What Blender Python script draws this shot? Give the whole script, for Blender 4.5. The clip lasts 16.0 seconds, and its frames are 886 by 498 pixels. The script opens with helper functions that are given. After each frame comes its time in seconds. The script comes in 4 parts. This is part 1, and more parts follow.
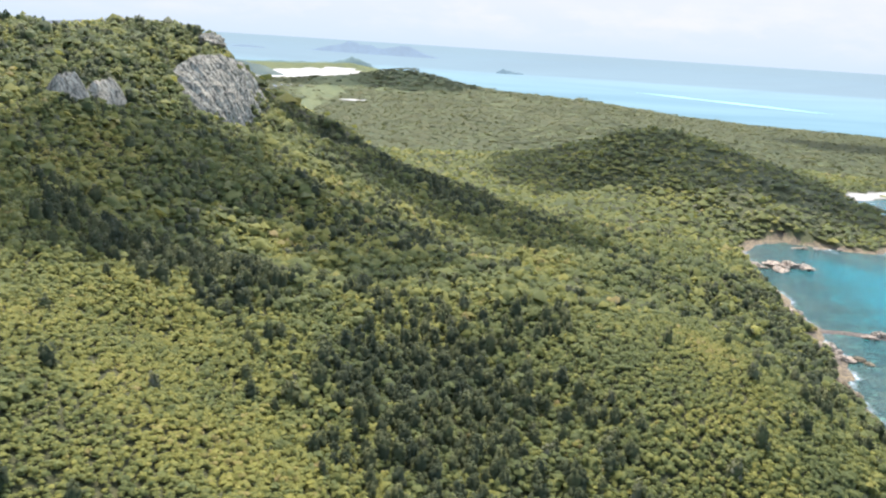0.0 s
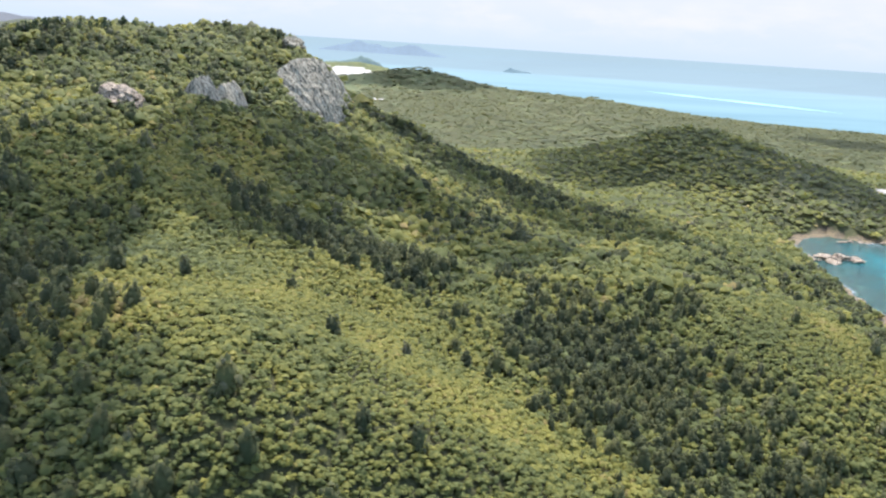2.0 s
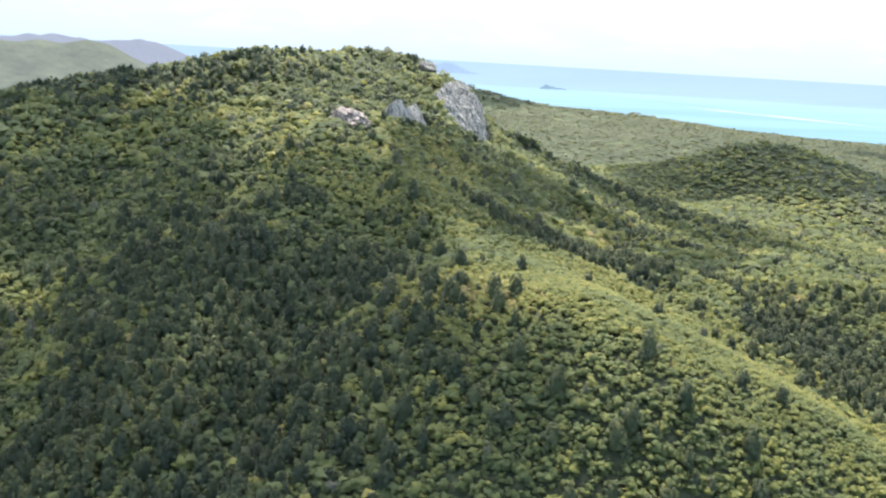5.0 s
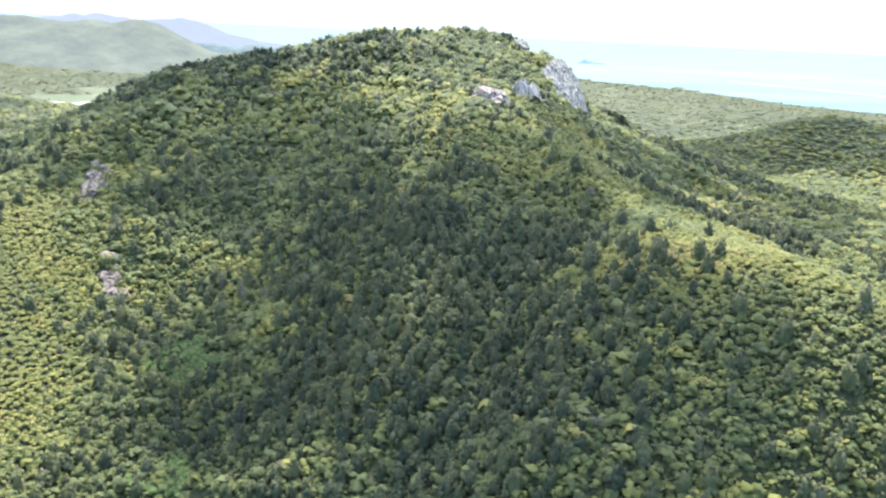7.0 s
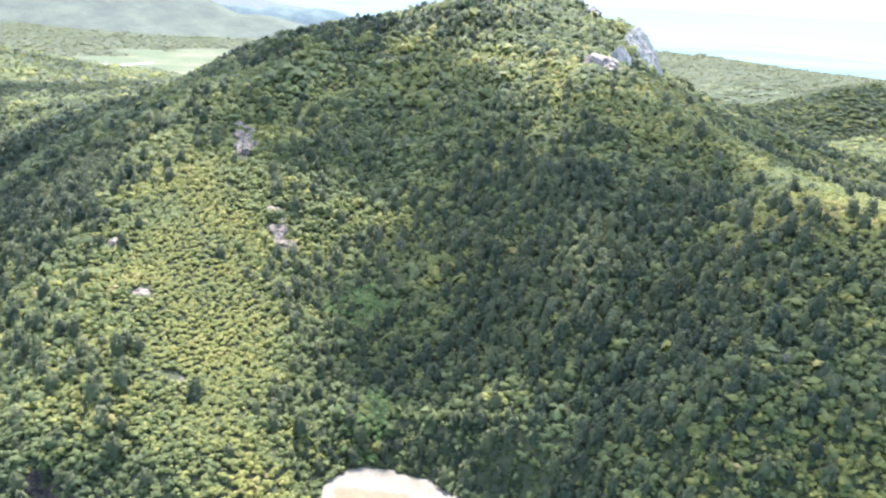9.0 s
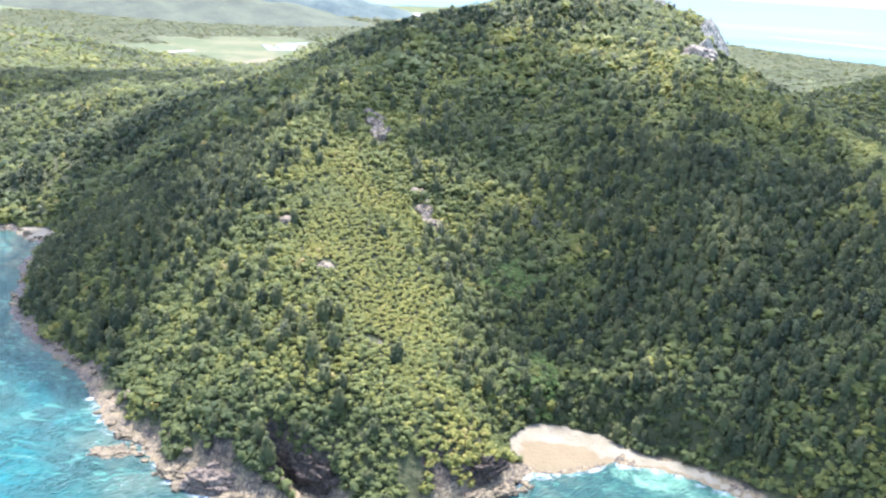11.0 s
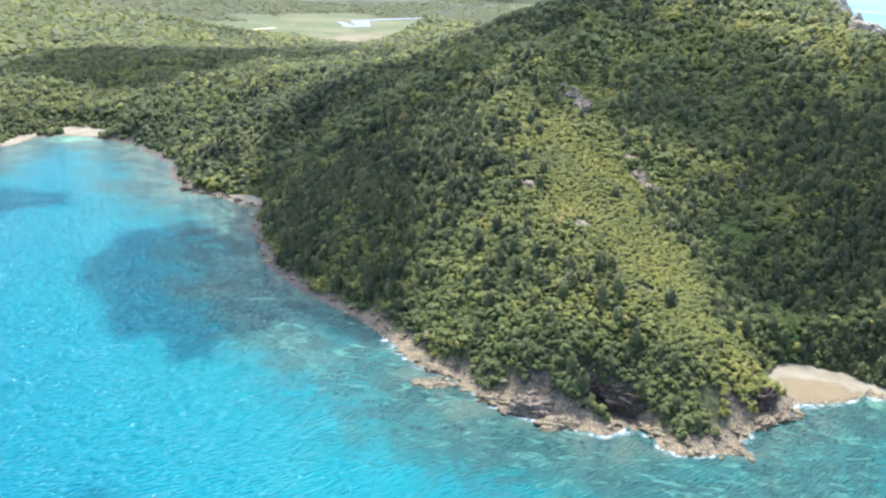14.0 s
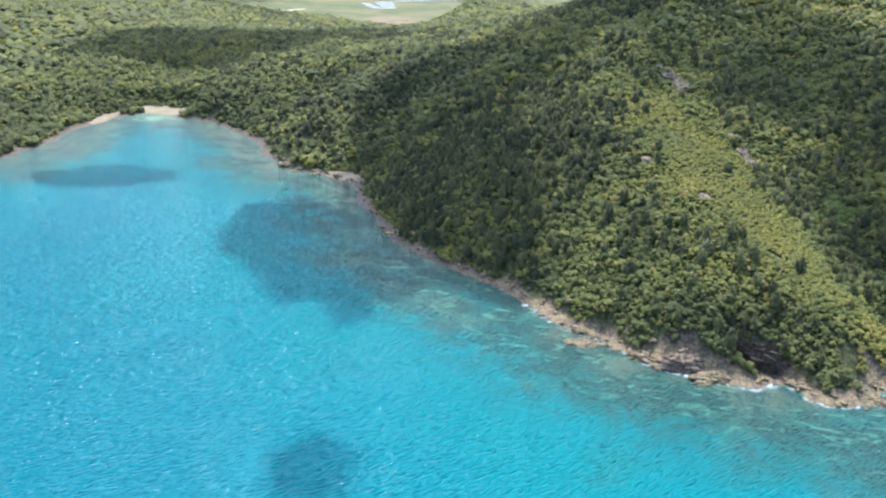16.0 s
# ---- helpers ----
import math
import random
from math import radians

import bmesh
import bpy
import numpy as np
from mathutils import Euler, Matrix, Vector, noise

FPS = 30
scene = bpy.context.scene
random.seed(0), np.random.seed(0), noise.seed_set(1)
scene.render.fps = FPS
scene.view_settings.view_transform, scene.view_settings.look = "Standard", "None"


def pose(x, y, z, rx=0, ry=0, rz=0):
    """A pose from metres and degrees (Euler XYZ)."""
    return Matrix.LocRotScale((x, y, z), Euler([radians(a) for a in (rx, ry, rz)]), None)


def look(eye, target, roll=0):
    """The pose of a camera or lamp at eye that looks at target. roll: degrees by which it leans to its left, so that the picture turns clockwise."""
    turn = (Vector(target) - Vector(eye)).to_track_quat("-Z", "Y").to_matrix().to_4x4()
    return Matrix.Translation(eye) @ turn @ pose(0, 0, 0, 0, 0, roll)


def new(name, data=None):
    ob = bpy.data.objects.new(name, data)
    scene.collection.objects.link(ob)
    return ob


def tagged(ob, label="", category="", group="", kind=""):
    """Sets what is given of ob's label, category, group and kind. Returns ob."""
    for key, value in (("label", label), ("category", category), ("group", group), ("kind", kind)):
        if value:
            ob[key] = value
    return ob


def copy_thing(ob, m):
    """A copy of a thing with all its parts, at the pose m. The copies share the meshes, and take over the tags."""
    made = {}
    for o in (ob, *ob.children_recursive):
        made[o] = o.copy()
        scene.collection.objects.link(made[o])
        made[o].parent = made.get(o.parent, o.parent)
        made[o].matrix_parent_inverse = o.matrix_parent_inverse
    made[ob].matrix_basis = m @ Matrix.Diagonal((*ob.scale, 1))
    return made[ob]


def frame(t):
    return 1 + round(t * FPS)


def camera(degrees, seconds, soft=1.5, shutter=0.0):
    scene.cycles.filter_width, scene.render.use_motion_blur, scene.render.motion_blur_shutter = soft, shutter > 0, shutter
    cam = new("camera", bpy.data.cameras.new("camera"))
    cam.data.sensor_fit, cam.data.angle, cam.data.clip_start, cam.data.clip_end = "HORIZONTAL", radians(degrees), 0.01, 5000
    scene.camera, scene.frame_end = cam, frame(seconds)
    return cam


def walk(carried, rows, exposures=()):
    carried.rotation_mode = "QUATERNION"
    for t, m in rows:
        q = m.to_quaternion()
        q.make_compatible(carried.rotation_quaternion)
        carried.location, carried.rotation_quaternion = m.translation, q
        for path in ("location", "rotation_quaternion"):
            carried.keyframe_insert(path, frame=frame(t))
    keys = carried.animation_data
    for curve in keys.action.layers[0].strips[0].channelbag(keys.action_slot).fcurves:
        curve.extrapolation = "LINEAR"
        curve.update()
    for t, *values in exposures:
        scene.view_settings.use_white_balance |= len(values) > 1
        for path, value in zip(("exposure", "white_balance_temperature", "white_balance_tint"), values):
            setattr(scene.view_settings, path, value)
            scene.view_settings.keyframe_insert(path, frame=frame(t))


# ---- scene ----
cam = camera(56.8, 16.0, soft=2.25, shutter=0.2)
PATH = [
    (0, (3.44, 1.11, 171.49), (4.99, 98.12, 147.24), 3.7),
    (0.1, (0.07, -0.54, 171.49), (1.87, 96.53, 147.53), 3.9),
    (0.5, (-13.43, -7.14, 171.46), (-11.23, 89.88, 147.31), 4.0),
    (1, (-30.38, -15.33, 171.42), (-28.08, 81.64, 147.07), 4.0),
    (1.5, (-47.44, -23.45, 171.38), (-45.19, 73.45, 146.78), 3.8),
    (2, (-64.61, -31.61, 171.38), (-62.30, 65.34, 146.98), 3.7),
    (2.5, (-81.73, -39.82, 171.38), (-79.68, 57.35, 147.88), 3.6),
    (3, (-98.86, -47.96, 171.40), (-97.11, 49.34, 148.39), 3.6),
    (3.5, (-115.83, -55.97, 171.40), (-114.18, 41.43, 148.80), 3.1),
    (3.7, (-122.52, -59.16, 171.42), (-120.92, 38.27, 148.96), 3.0),
    (5.8, (-191.97, -92.80, 172.15), (-192.92, 4.40, 148.70), 3.4),
    (6, (-198.61, -95.99, 172.17), (-199.81, 1.08, 148.16), 3.3),
    (6.5, (-215.31, -103.89, 172.17), (-217.31, -7.00, 147.52), 2.8),
    (7, (-232.12, -111.77, 172.15), (-234.73, -15.15, 146.50), 2.8),
    (7.5, (-248.97, -119.65, 172.14), (-252.22, -23.31, 145.54), 3.1),
    (8, (-265.74, -127.48, 172.16), (-269.39, -31.41, 144.66), 3.0),
    (8.5, (-282.35, -135.38, 172.21), (-285.30, -39.63, 143.51), 3.3),
    (9, (-298.88, -143.34, 172.27), (-301.58, -47.91, 142.53), 3.3),
    (9.2, (-305.53, -146.60, 172.29), (-308.18, -51.28, 142.20), 3.2),
    (11.3, (-375.91, -181.50, 172.89), (-378.86, -86.64, 141.40), 3.5),
    (11.5, (-382.69, -184.82, 172.91), (-385.69, -90.06, 141.12), 3.4),
    (12, (-399.80, -193.09, 172.98), (-403.10, -98.54, 140.58), 3.4),
    (12.5, (-417.04, -201.28, 173.05), (-421.09, -106.97, 140.06), 3.5),
    (13, (-434.46, -209.46, 173.11), (-439.41, -115.30, 139.81), 3.4),
    (13.5, (-452.07, -217.75, 173.16), (-457.67, -123.72, 139.61), 3.1),
    (14, (-469.74, -226.17, 173.20), (-475.69, -132.36, 139.10), 2.8),
    (14.5, (-487.36, -234.59, 173.22), (-492.51, -140.81, 138.87), 2.7),
    (15, (-504.88, -242.75, 173.24), (-509.68, -149.17, 138.30), 2.9),
    (15.5, (-522.28, -250.70, 173.24), (-527.13, -157.38, 137.63), 3.3),
    (16, (-539.61, -258.66, 173.25), (-544.61, -165.51, 137.20), 3.1),
]
walk(cam, [(t, look(eye, target, roll)) for t, eye, target, roll in PATH],
     [(0, 2.0, 5950, 15), (3.5, 1.98, 5900, 15), (6.5, 2.72, 5500, 18), (7.8, 2.93, 5390, 19), (9, 2.98, 5300, 20), (11.5, 2.74, 5420, 19), (13, 2.53, 5480, 16), (14.5, 2.3, 5580, 13), (16, 2.1, 5620, 12)])

# ---- world, sun and exposure ----
SUN_AZ, SUN_EL = radians(-6.0), radians(63.0)          # azimuth from +y towards +x
SUN_WAY = Vector((math.sin(SUN_AZ) * math.cos(SUN_EL), math.cos(SUN_AZ) * math.cos(SUN_EL), math.sin(SUN_EL)))
world = bpy.data.worlds.new("tropical_sky")
scene.world = world
world.use_nodes = True
wt = world.node_tree
sky = wt.nodes.new("ShaderNodeTexSky")
sky.sky_type, sky.sun_disc = "NISHITA", False
sky.sun_elevation, sky.sun_rotation = SUN_EL, SUN_AZ
sky.air_density, sky.dust_density, sky.ozone_density = 1.0, 3.0, 1.0
bg = wt.nodes["Background"]
bg.inputs["Strength"].default_value = 0.15
wt.links.new(sky.outputs[0], bg.inputs[0])
sun_data = bpy.data.lights.new("sun", "SUN")
sun_data.energy, sun_data.angle, sun_data.color = 2.0, radians(0.53), (1.0, 0.95, 0.87)
sun = new("sun", sun_data)
sun.matrix_world = look((0, 0, 3000), Vector((0, 0, 3000)) - SUN_WAY)


# ---- node materials ----
class Nodes:
    """Short forms for building one node material."""

    def __init__(self, name):
        self.mat = bpy.data.materials.new(name)
        self.mat.use_nodes = True
        self.tree = self.mat.node_tree
        self.bsdf = self.tree.nodes["Principled BSDF"]
        self.out = self.tree.nodes["Material Output"]

    def add(self, kind, links=(), feature="", data_type="", operation="", attribute_name="", rotation_type=""):
        node = self.tree.nodes.new(kind)
        if feature:
            node.feature = feature
        if data_type:
            node.data_type = data_type
        if operation:
            node.operation = operation
        if attribute_name:
            node.attribute_name = attribute_name
        if rotation_type:
            node.rotation_type = rotation_type
        for slot, source in dict(links).items():
            self.put(node.inputs[slot], source)
        return node

    def put(self, socket, source):
        if hasattr(source, "links"):
            self.tree.links.new(source, socket)
        else:
            socket.default_value = source

    def where(self):
        return self.add("ShaderNodeNewGeometry").outputs["Position"]

    def local(self):
        return self.add("ShaderNodeTexCoord").outputs["Object"]

    def noise(self, scale, detail=4.0, rough=0.55, at=None, distort=0.0):
        return self.add("ShaderNodeTexNoise", {"Vector": at or self.where(), "Scale": scale, "Detail": detail, "Roughness": rough, "Distortion": distort}).outputs["Fac"]

    def cells(self, scale, at=None, feature="F1", out="Distance"):
        return self.add("ShaderNodeTexVoronoi", {"Vector": at or self.where(), "Scale": scale}, feature=feature).outputs[out]

    def span(self, value, a, b, c=0.0, d=1.0):
        return self.add("ShaderNodeMapRange", {0: value, 1: a, 2: b, 3: c, 4: d}).outputs[0]

    def mix(self, k, a, b):
        node = self.add("ShaderNodeMix", data_type="RGBA")
        for slot, source in ((0, k), (6, a), (7, b)):
            self.put(node.inputs[slot], source)
        return node.outputs[2]

    def math(self, op, a, b=0.0):
        return self.add("ShaderNodeMath", {0: a, 1: b}, operation=op).outputs[0]

    def ramp(self, k, *stops):
        node = self.add("ShaderNodeValToRGB", {0: k})
        bar = node.color_ramp.elements
        while len(bar) < len(stops):
            bar.new(0.5)
        for e, (p, c) in zip(bar, stops):
            e.position, e.color = p, (*c, 1)
        return node.outputs[0]

    def attribute(self, name):
        return self.add("ShaderNodeAttribute", attribute_name=name).outputs["Fac"]

    def bump(self, height, strength, distance):
        self.put(self.bsdf.inputs["Normal"], self.add("ShaderNodeBump", {"Height": height, "Strength": strength, "Distance": distance}).outputs[0])

    def surface(self, color, rough=0.8, specular=0.3):
        self.put(self.bsdf.inputs["Base Color"], color)
        self.put(self.bsdf.inputs["Roughness"], rough)
        self.put(self.bsdf.inputs["Specular IOR Level"], specular)
        return self.mat


def rgb(r, g, b):
    return (r, g, b, 1.0)


def foliage(name, dark, mid, light, dry, per_object=False):
    """Leaves: hue by plant, grain by leaf, some light through the blade."""
    n = Nodes(name)
    plant = n.span(n.add("ShaderNodeObjectInfo").outputs["Random"], 0.0, 1.0, 0.42, 0.78) if per_object else n.attribute("tint")
    leaf = n.add("ShaderNodeNewGeometry").outputs["Random Per Island"]
    k = n.math("ADD", n.math("MULTIPLY", plant, 0.72), n.math("MULTIPLY", leaf, 0.28))
    k = n.math("ADD", k, n.span(n.noise(0.02, 3), 0.35, 0.65, -0.14, 0.14))
    col = n.ramp(k, (0.05, dark), (0.45, mid), (0.78, light), (0.93, dry))
    col = n.mix(n.span(n.noise(1.5, 4, 0.65), 0.38, 0.66, 0.0, 0.3), col, rgb(*[c * 0.55 for c in mid]))
    n.surface(col, 0.65, 0.10)
    n.bump(n.noise(1.6, 4, 0.6), 0.7, 0.4)
    through_leaf = n.add("ShaderNodeBsdfTranslucent", {"Color": n.mix(0.6, col, rgb(*light))})
    both = n.add("ShaderNodeMixShader", {0: 0.43, 1: n.bsdf.outputs[0], 2: through_leaf.outputs[0]})
    n.tree.links.new(both.outputs[0], n.out.inputs[0])
    return n.mat


def bark(name, col):
    n = Nodes(name)
    at = n.local()
    c = n.mix(n.noise(3.0, 5, at=at), rgb(*[v * 0.5 for v in col]), rgb(*col))
    n.surface(c, 0.9, 0.2)
    n.bump(n.noise(6.0, 4, at=at), 0.6, 0.05)
    return n.mat


def rock(name, pale, tan, dark, streak=0.0):
    """Weathered granite: tan faces, dark lichen runs down the face, fine cracks."""
    n = Nodes(name)
    at = n.where()
    run = n.add("ShaderNodeVectorMath", {0: at, 1: (1.0, 1.0, 1.0 - 0.85 * streak)}, operation="MULTIPLY").outputs[0]
    c = n.mix(n.span(n.noise(0.16, 5), 0.35, 0.65), rgb(*tan), rgb(*pale))
    c = n.mix(n.span(n.noise(0.55, 6, 0.65, at=run), 0.5, 0.61, 0.0, 0.92), c, rgb(*dark))
    c = n.mix(n.span(n.noise(2.2, 4), 0.3, 0.7, 0.0, 0.4), c, rgb(*[v * 0.6 for v in tan]))
    c = n.mix(n.span(n.cells(0.28, at=run, feature="DISTANCE_TO_EDGE"), 0.0, 0.06, 0.75, 0.0), c, rgb(*[v * 0.4 for v in dark]))
    n.surface(c, 0.9, 0.1)
    n.bump(n.noise(0.9, 8, 0.65, at=run), 0.9, 0.7)
    return n.mat


def ground_material():
    """Leaf litter and low scrub, grading to sand on the beaches and bare rock by the sea."""
    n = Nodes("ground_scrub")
    grain = n.noise(0.5, 6)
    c = n.ramp(grain, (0.3, (0.026, 0.029, 0.012)), (0.5, (0.046, 0.050, 0.019)), (0.7, (0.085, 0.078, 0.032)))
    c = n.mix(n.span(n.noise(0.012, 4), 0.42, 0.62), c, n.mix(grain, rgb(0.034, 0.038, 0.014), rgb(0.088, 0.080, 0.033)))
    flat = n.mix(n.noise(0.03, 5), rgb(0.050, 0.064, 0.022), rgb(0.074, 0.082, 0.030))
    flat = n.mix(n.span(n.noise(0.008, 5), 0.46, 0.60), flat, rgb(0.098, 0.092, 0.040))
    c = n.mix(n.attribute("meadow"), c, flat)
    c = n.mix(n.math("MULTIPLY", n.attribute("field"), n.span(n.noise(0.05, 4), 0.3, 0.5)), c, n.mix(n.noise(0.02, 4), rgb(0.115, 0.09, 0.045), rgb(0.15, 0.122, 0.07)))
    y = n.add("ShaderNodeSeparateXYZ", {0: n.where()}).outputs[1]
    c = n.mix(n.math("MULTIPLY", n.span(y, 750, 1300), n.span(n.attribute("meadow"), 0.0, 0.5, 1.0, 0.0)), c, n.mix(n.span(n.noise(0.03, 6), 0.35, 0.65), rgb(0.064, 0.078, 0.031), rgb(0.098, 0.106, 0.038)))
    stone = n.mix(n.span(n.noise(0.22, 7, 0.65), 0.40, 0.60), rgb(0.175, 0.130, 0.064), rgb(0.066, 0.053, 0.036))
    stone = n.mix(n.span(n.noise(0.9, 5), 0.45, 0.7), stone, rgb(0.205, 0.162, 0.094))
    # dark crag stone; in the cleft it stands in for deep shade
    crag = n.mix(n.span(n.noise(0.5, 6, 0.6), 0.4, 0.6), rgb(0.034, 0.028, 0.019), rgb(0.120, 0.090, 0.053))
    stone = n.mix(n.span(n.attribute("inland"), 7.0, 9.0), stone, crag)
    stone = n.mix(n.math("MULTIPLY", n.attribute("sheltered"), n.span(n.noise(0.3, 5), 0.3, 0.6, 0.5, 0.9)), stone, n.mix(n.noise(1.2, 4), rgb(0.04, 0.034, 0.028), rgb(0.11, 0.092, 0.075)))
    cracks = n.span(n.cells(0.42, feature="DISTANCE_TO_EDGE"), 0.0, 0.07, 0.8, 0.0)
    stone = n.mix(cracks, stone, rgb(0.022, 0.020, 0.018))
    c = n.mix(n.span(n.math("ADD", n.attribute("rock"), n.span(n.noise(0.4, 5), 0.3, 0.7, -0.3, 0.3)), 0.35, 0.6), c, stone)
    cream = n.mix(n.span(n.noise(0.10, 5), 0.35, 0.65), rgb(0.150, 0.125, 0.076), rgb(0.20, 0.17, 0.11))
    wet = n.mix(n.noise(0.2, 4), rgb(0.125, 0.094, 0.046), rgb(0.16, 0.124, 0.066))
    sand = n.mix(n.span(n.math("ADD", n.attribute("wet"), n.span(n.noise(0.15, 4), 0.3, 0.7, -0.2, 0.2)), 0.45, 0.6), cream, wet)
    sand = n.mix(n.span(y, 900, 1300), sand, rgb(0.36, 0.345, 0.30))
    c = n.mix(n.span(n.math("ADD", n.attribute("sand"), n.span(n.noise(0.35, 4), 0.3, 0.7, -0.2, 0.2)), 0.4, 0.55), c, sand)
    n.surface(c, 0.92, 0.15)
    n.bump(n.noise(0.7, 7), 0.8, 0.8)
    return n.mat


def sea_material():
    """Clear shallow sea over sand and reef: hue by depth, reef flats and foam by the shore, wind ripples."""
    n = Nodes("sea_water")
    at = n.where()
    depth = n.attribute("depth")
    soft = n.math("ADD", depth, n.span(n.noise(0.016, 5), 0.3, 0.7, -0.14, 0.14))
    c = n.ramp(soft, (0.0, (0.050, 0.078, 0.056)), (0.10, (0.026, 0.068, 0.054)), (0.25, (0.013, 0.080, 0.072)), (0.42, (0.006, 0.111, 0.117)), (0.70, (0.005, 0.101, 0.115)), (1.0, (0.005, 0.089, 0.109)))
    west = n.ramp(soft, (0.0, (0.074, 0.092, 0.060)), (0.10, (0.046, 0.085, 0.062)), (0.20, (0.024, 0.086, 0.074)), (0.33, (0.007, 0.107, 0.111)), (0.70, (0.005, 0.101, 0.115)), (1.0, (0.005, 0.089, 0.109)))
    c = n.mix(n.attribute("sheltered"), c, west)
    far_sea = n.mix(n.span(n.noise(0.0016, 4, distort=1.0), 0.4, 0.6), rgb(0.015, 0.13, 0.18), rgb(0.03, 0.18, 0.22))
    c = n.mix(n.attribute("offing"), c, far_sea)
    c = n.mix(n.span(n.math("ADD", n.attribute("sandbed"), n.span(n.noise(0.06, 5), 0.3, 0.7, -0.35, 0.35)), 0.4, 0.65, 0.0, 0.9), c, rgb(0.13, 0.24, 0.15))
    reef = n.span(n.noise(0.045, 6, 0.62, distort=1.2), 0.42, 0.56)
    reef = n.math("MULTIPLY", reef, n.span(depth, 0.22, 0.46, 1.0, 0.0))
    reef = n.math("MULTIPLY", reef, n.attribute("reef"))
    c = n.mix(n.math("MULTIPLY", reef, 0.85), c, rgb(0.018, 0.050, 0.043))
    stretch = n.add("ShaderNodeVectorMath", {0: at, 1: (1.0, 2.4, 1.0)}, operation="MULTIPLY").outputs[0]
    lace = n.span(n.noise(0.075, 7, 0.62, at=stretch, distort=1.6), 0.55, 0.64, 0.0, 0.6)
    lace = n.math("MULTIPLY", lace, n.math("MULTIPLY", n.span(depth, 0.16, 0.40, 1.0, 0.0), n.attribute("reef")))
    c = n.mix(lace, c, rgb(0.066, 0.165, 0.112))
    foam = n.math("MULTIPLY", n.span(n.attribute("surf"), 0.15, 0.8), n.span(n.noise(0.22, 7, 0.75, distort=0.8), 0.44, 0.62))
    c = n.mix(foam, c, rgb(0.55, 0.57, 0.55))
    n.surface(c, 0.09, 0.07)
    turned = n.add("ShaderNodeVectorRotate", {"Vector": at, "Angle": radians(-38)}, rotation_type="Z_AXIS").outputs[0]
    ripple = n.add("ShaderNodeVectorMath", {0: turned, 1: (0.42, 1.5, 1.0)}, operation="MULTIPLY").outputs[0]
    waves = n.math("ADD", n.noise(0.6, 3, 0.55, at=ripple, distort=0.5), n.math("MULTIPLY", n.noise(0.07, 2, at=ripple), 0.7))
    n.bump(n.math("ADD", waves, n.math("MULTIPLY", n.math("POWER", n.noise(0.7, 2, 0.5, at=ripple, distort=0.3), 5.0), 7.0)), 0.85, 0.8)
    return n.mat


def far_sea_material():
    """Distant sea, with pale sandbank streaks; haze is put in as emission that rises with distance."""
    n = Nodes("distant_sea_glow")
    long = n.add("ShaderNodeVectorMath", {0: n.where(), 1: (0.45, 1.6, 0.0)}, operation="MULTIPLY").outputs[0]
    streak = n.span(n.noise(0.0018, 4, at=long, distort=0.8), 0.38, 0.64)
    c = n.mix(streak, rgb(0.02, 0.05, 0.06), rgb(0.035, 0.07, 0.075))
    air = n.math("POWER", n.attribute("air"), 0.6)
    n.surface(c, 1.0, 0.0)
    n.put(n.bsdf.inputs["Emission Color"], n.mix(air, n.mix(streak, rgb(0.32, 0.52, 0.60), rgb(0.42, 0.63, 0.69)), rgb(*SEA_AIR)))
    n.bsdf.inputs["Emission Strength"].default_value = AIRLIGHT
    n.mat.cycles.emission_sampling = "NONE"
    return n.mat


# emission colour and strength that imitate haze over far water
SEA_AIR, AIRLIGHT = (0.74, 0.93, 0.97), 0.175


def plain_glow(name, low, high, cloud):
    """Bright hazy air far off: a distance backdrop that shines with scattered daylight."""
    n = Nodes(name)
    z = n.add("ShaderNodeSeparateXYZ", {0: n.where()}).outputs[2]
    c = n.mix(n.span(z, 150, 420), rgb(*low), rgb(*high))
    at = n.add("ShaderNodeVectorMath", {0: n.where(), 1: (1.0, 1.0, 3.2)}, operation="MULTIPLY").outputs[0]
    c = n.mix(n.math("MULTIPLY", n.span(n.noise(0.0022, 6, 0.6, at=at), 0.45, 0.68), n.span(z, 190, 330)), c, rgb(*cloud))
    glow = n.add("ShaderNodeEmission", {"Color": c, "Strength": 0.24})
    n.tree.links.new(glow.outputs[0], n.out.inputs[0])
    n.mat.cycles.emission_sampling = "NONE"
    return n.mat


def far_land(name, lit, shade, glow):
    """Wooded land many kilometres away; the haze before it is put in as a pale emission."""
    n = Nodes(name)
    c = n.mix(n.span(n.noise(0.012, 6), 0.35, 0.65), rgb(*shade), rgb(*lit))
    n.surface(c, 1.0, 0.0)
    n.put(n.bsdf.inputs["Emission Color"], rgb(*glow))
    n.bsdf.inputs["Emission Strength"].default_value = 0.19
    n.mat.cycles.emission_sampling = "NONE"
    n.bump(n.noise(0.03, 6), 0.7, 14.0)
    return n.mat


def cloud_material(name, least, most):
    n = Nodes(name)
    n.surface(rgb(0.9, 0.9, 0.9), 1.0, 0.0)
    thin = n.add("ShaderNodeBsdfTransparent", {"Color": rgb(0.8, 0.85, 0.9)})
    both = n.add("ShaderNodeMixShader", {0: n.span(n.noise(0.016, 4), 0.40, 0.66, least, most), 1: n.bsdf.outputs[0], 2: thin.outputs[0]})
    n.tree.links.new(both.outputs[0], n.out.inputs[0])
    return n.mat


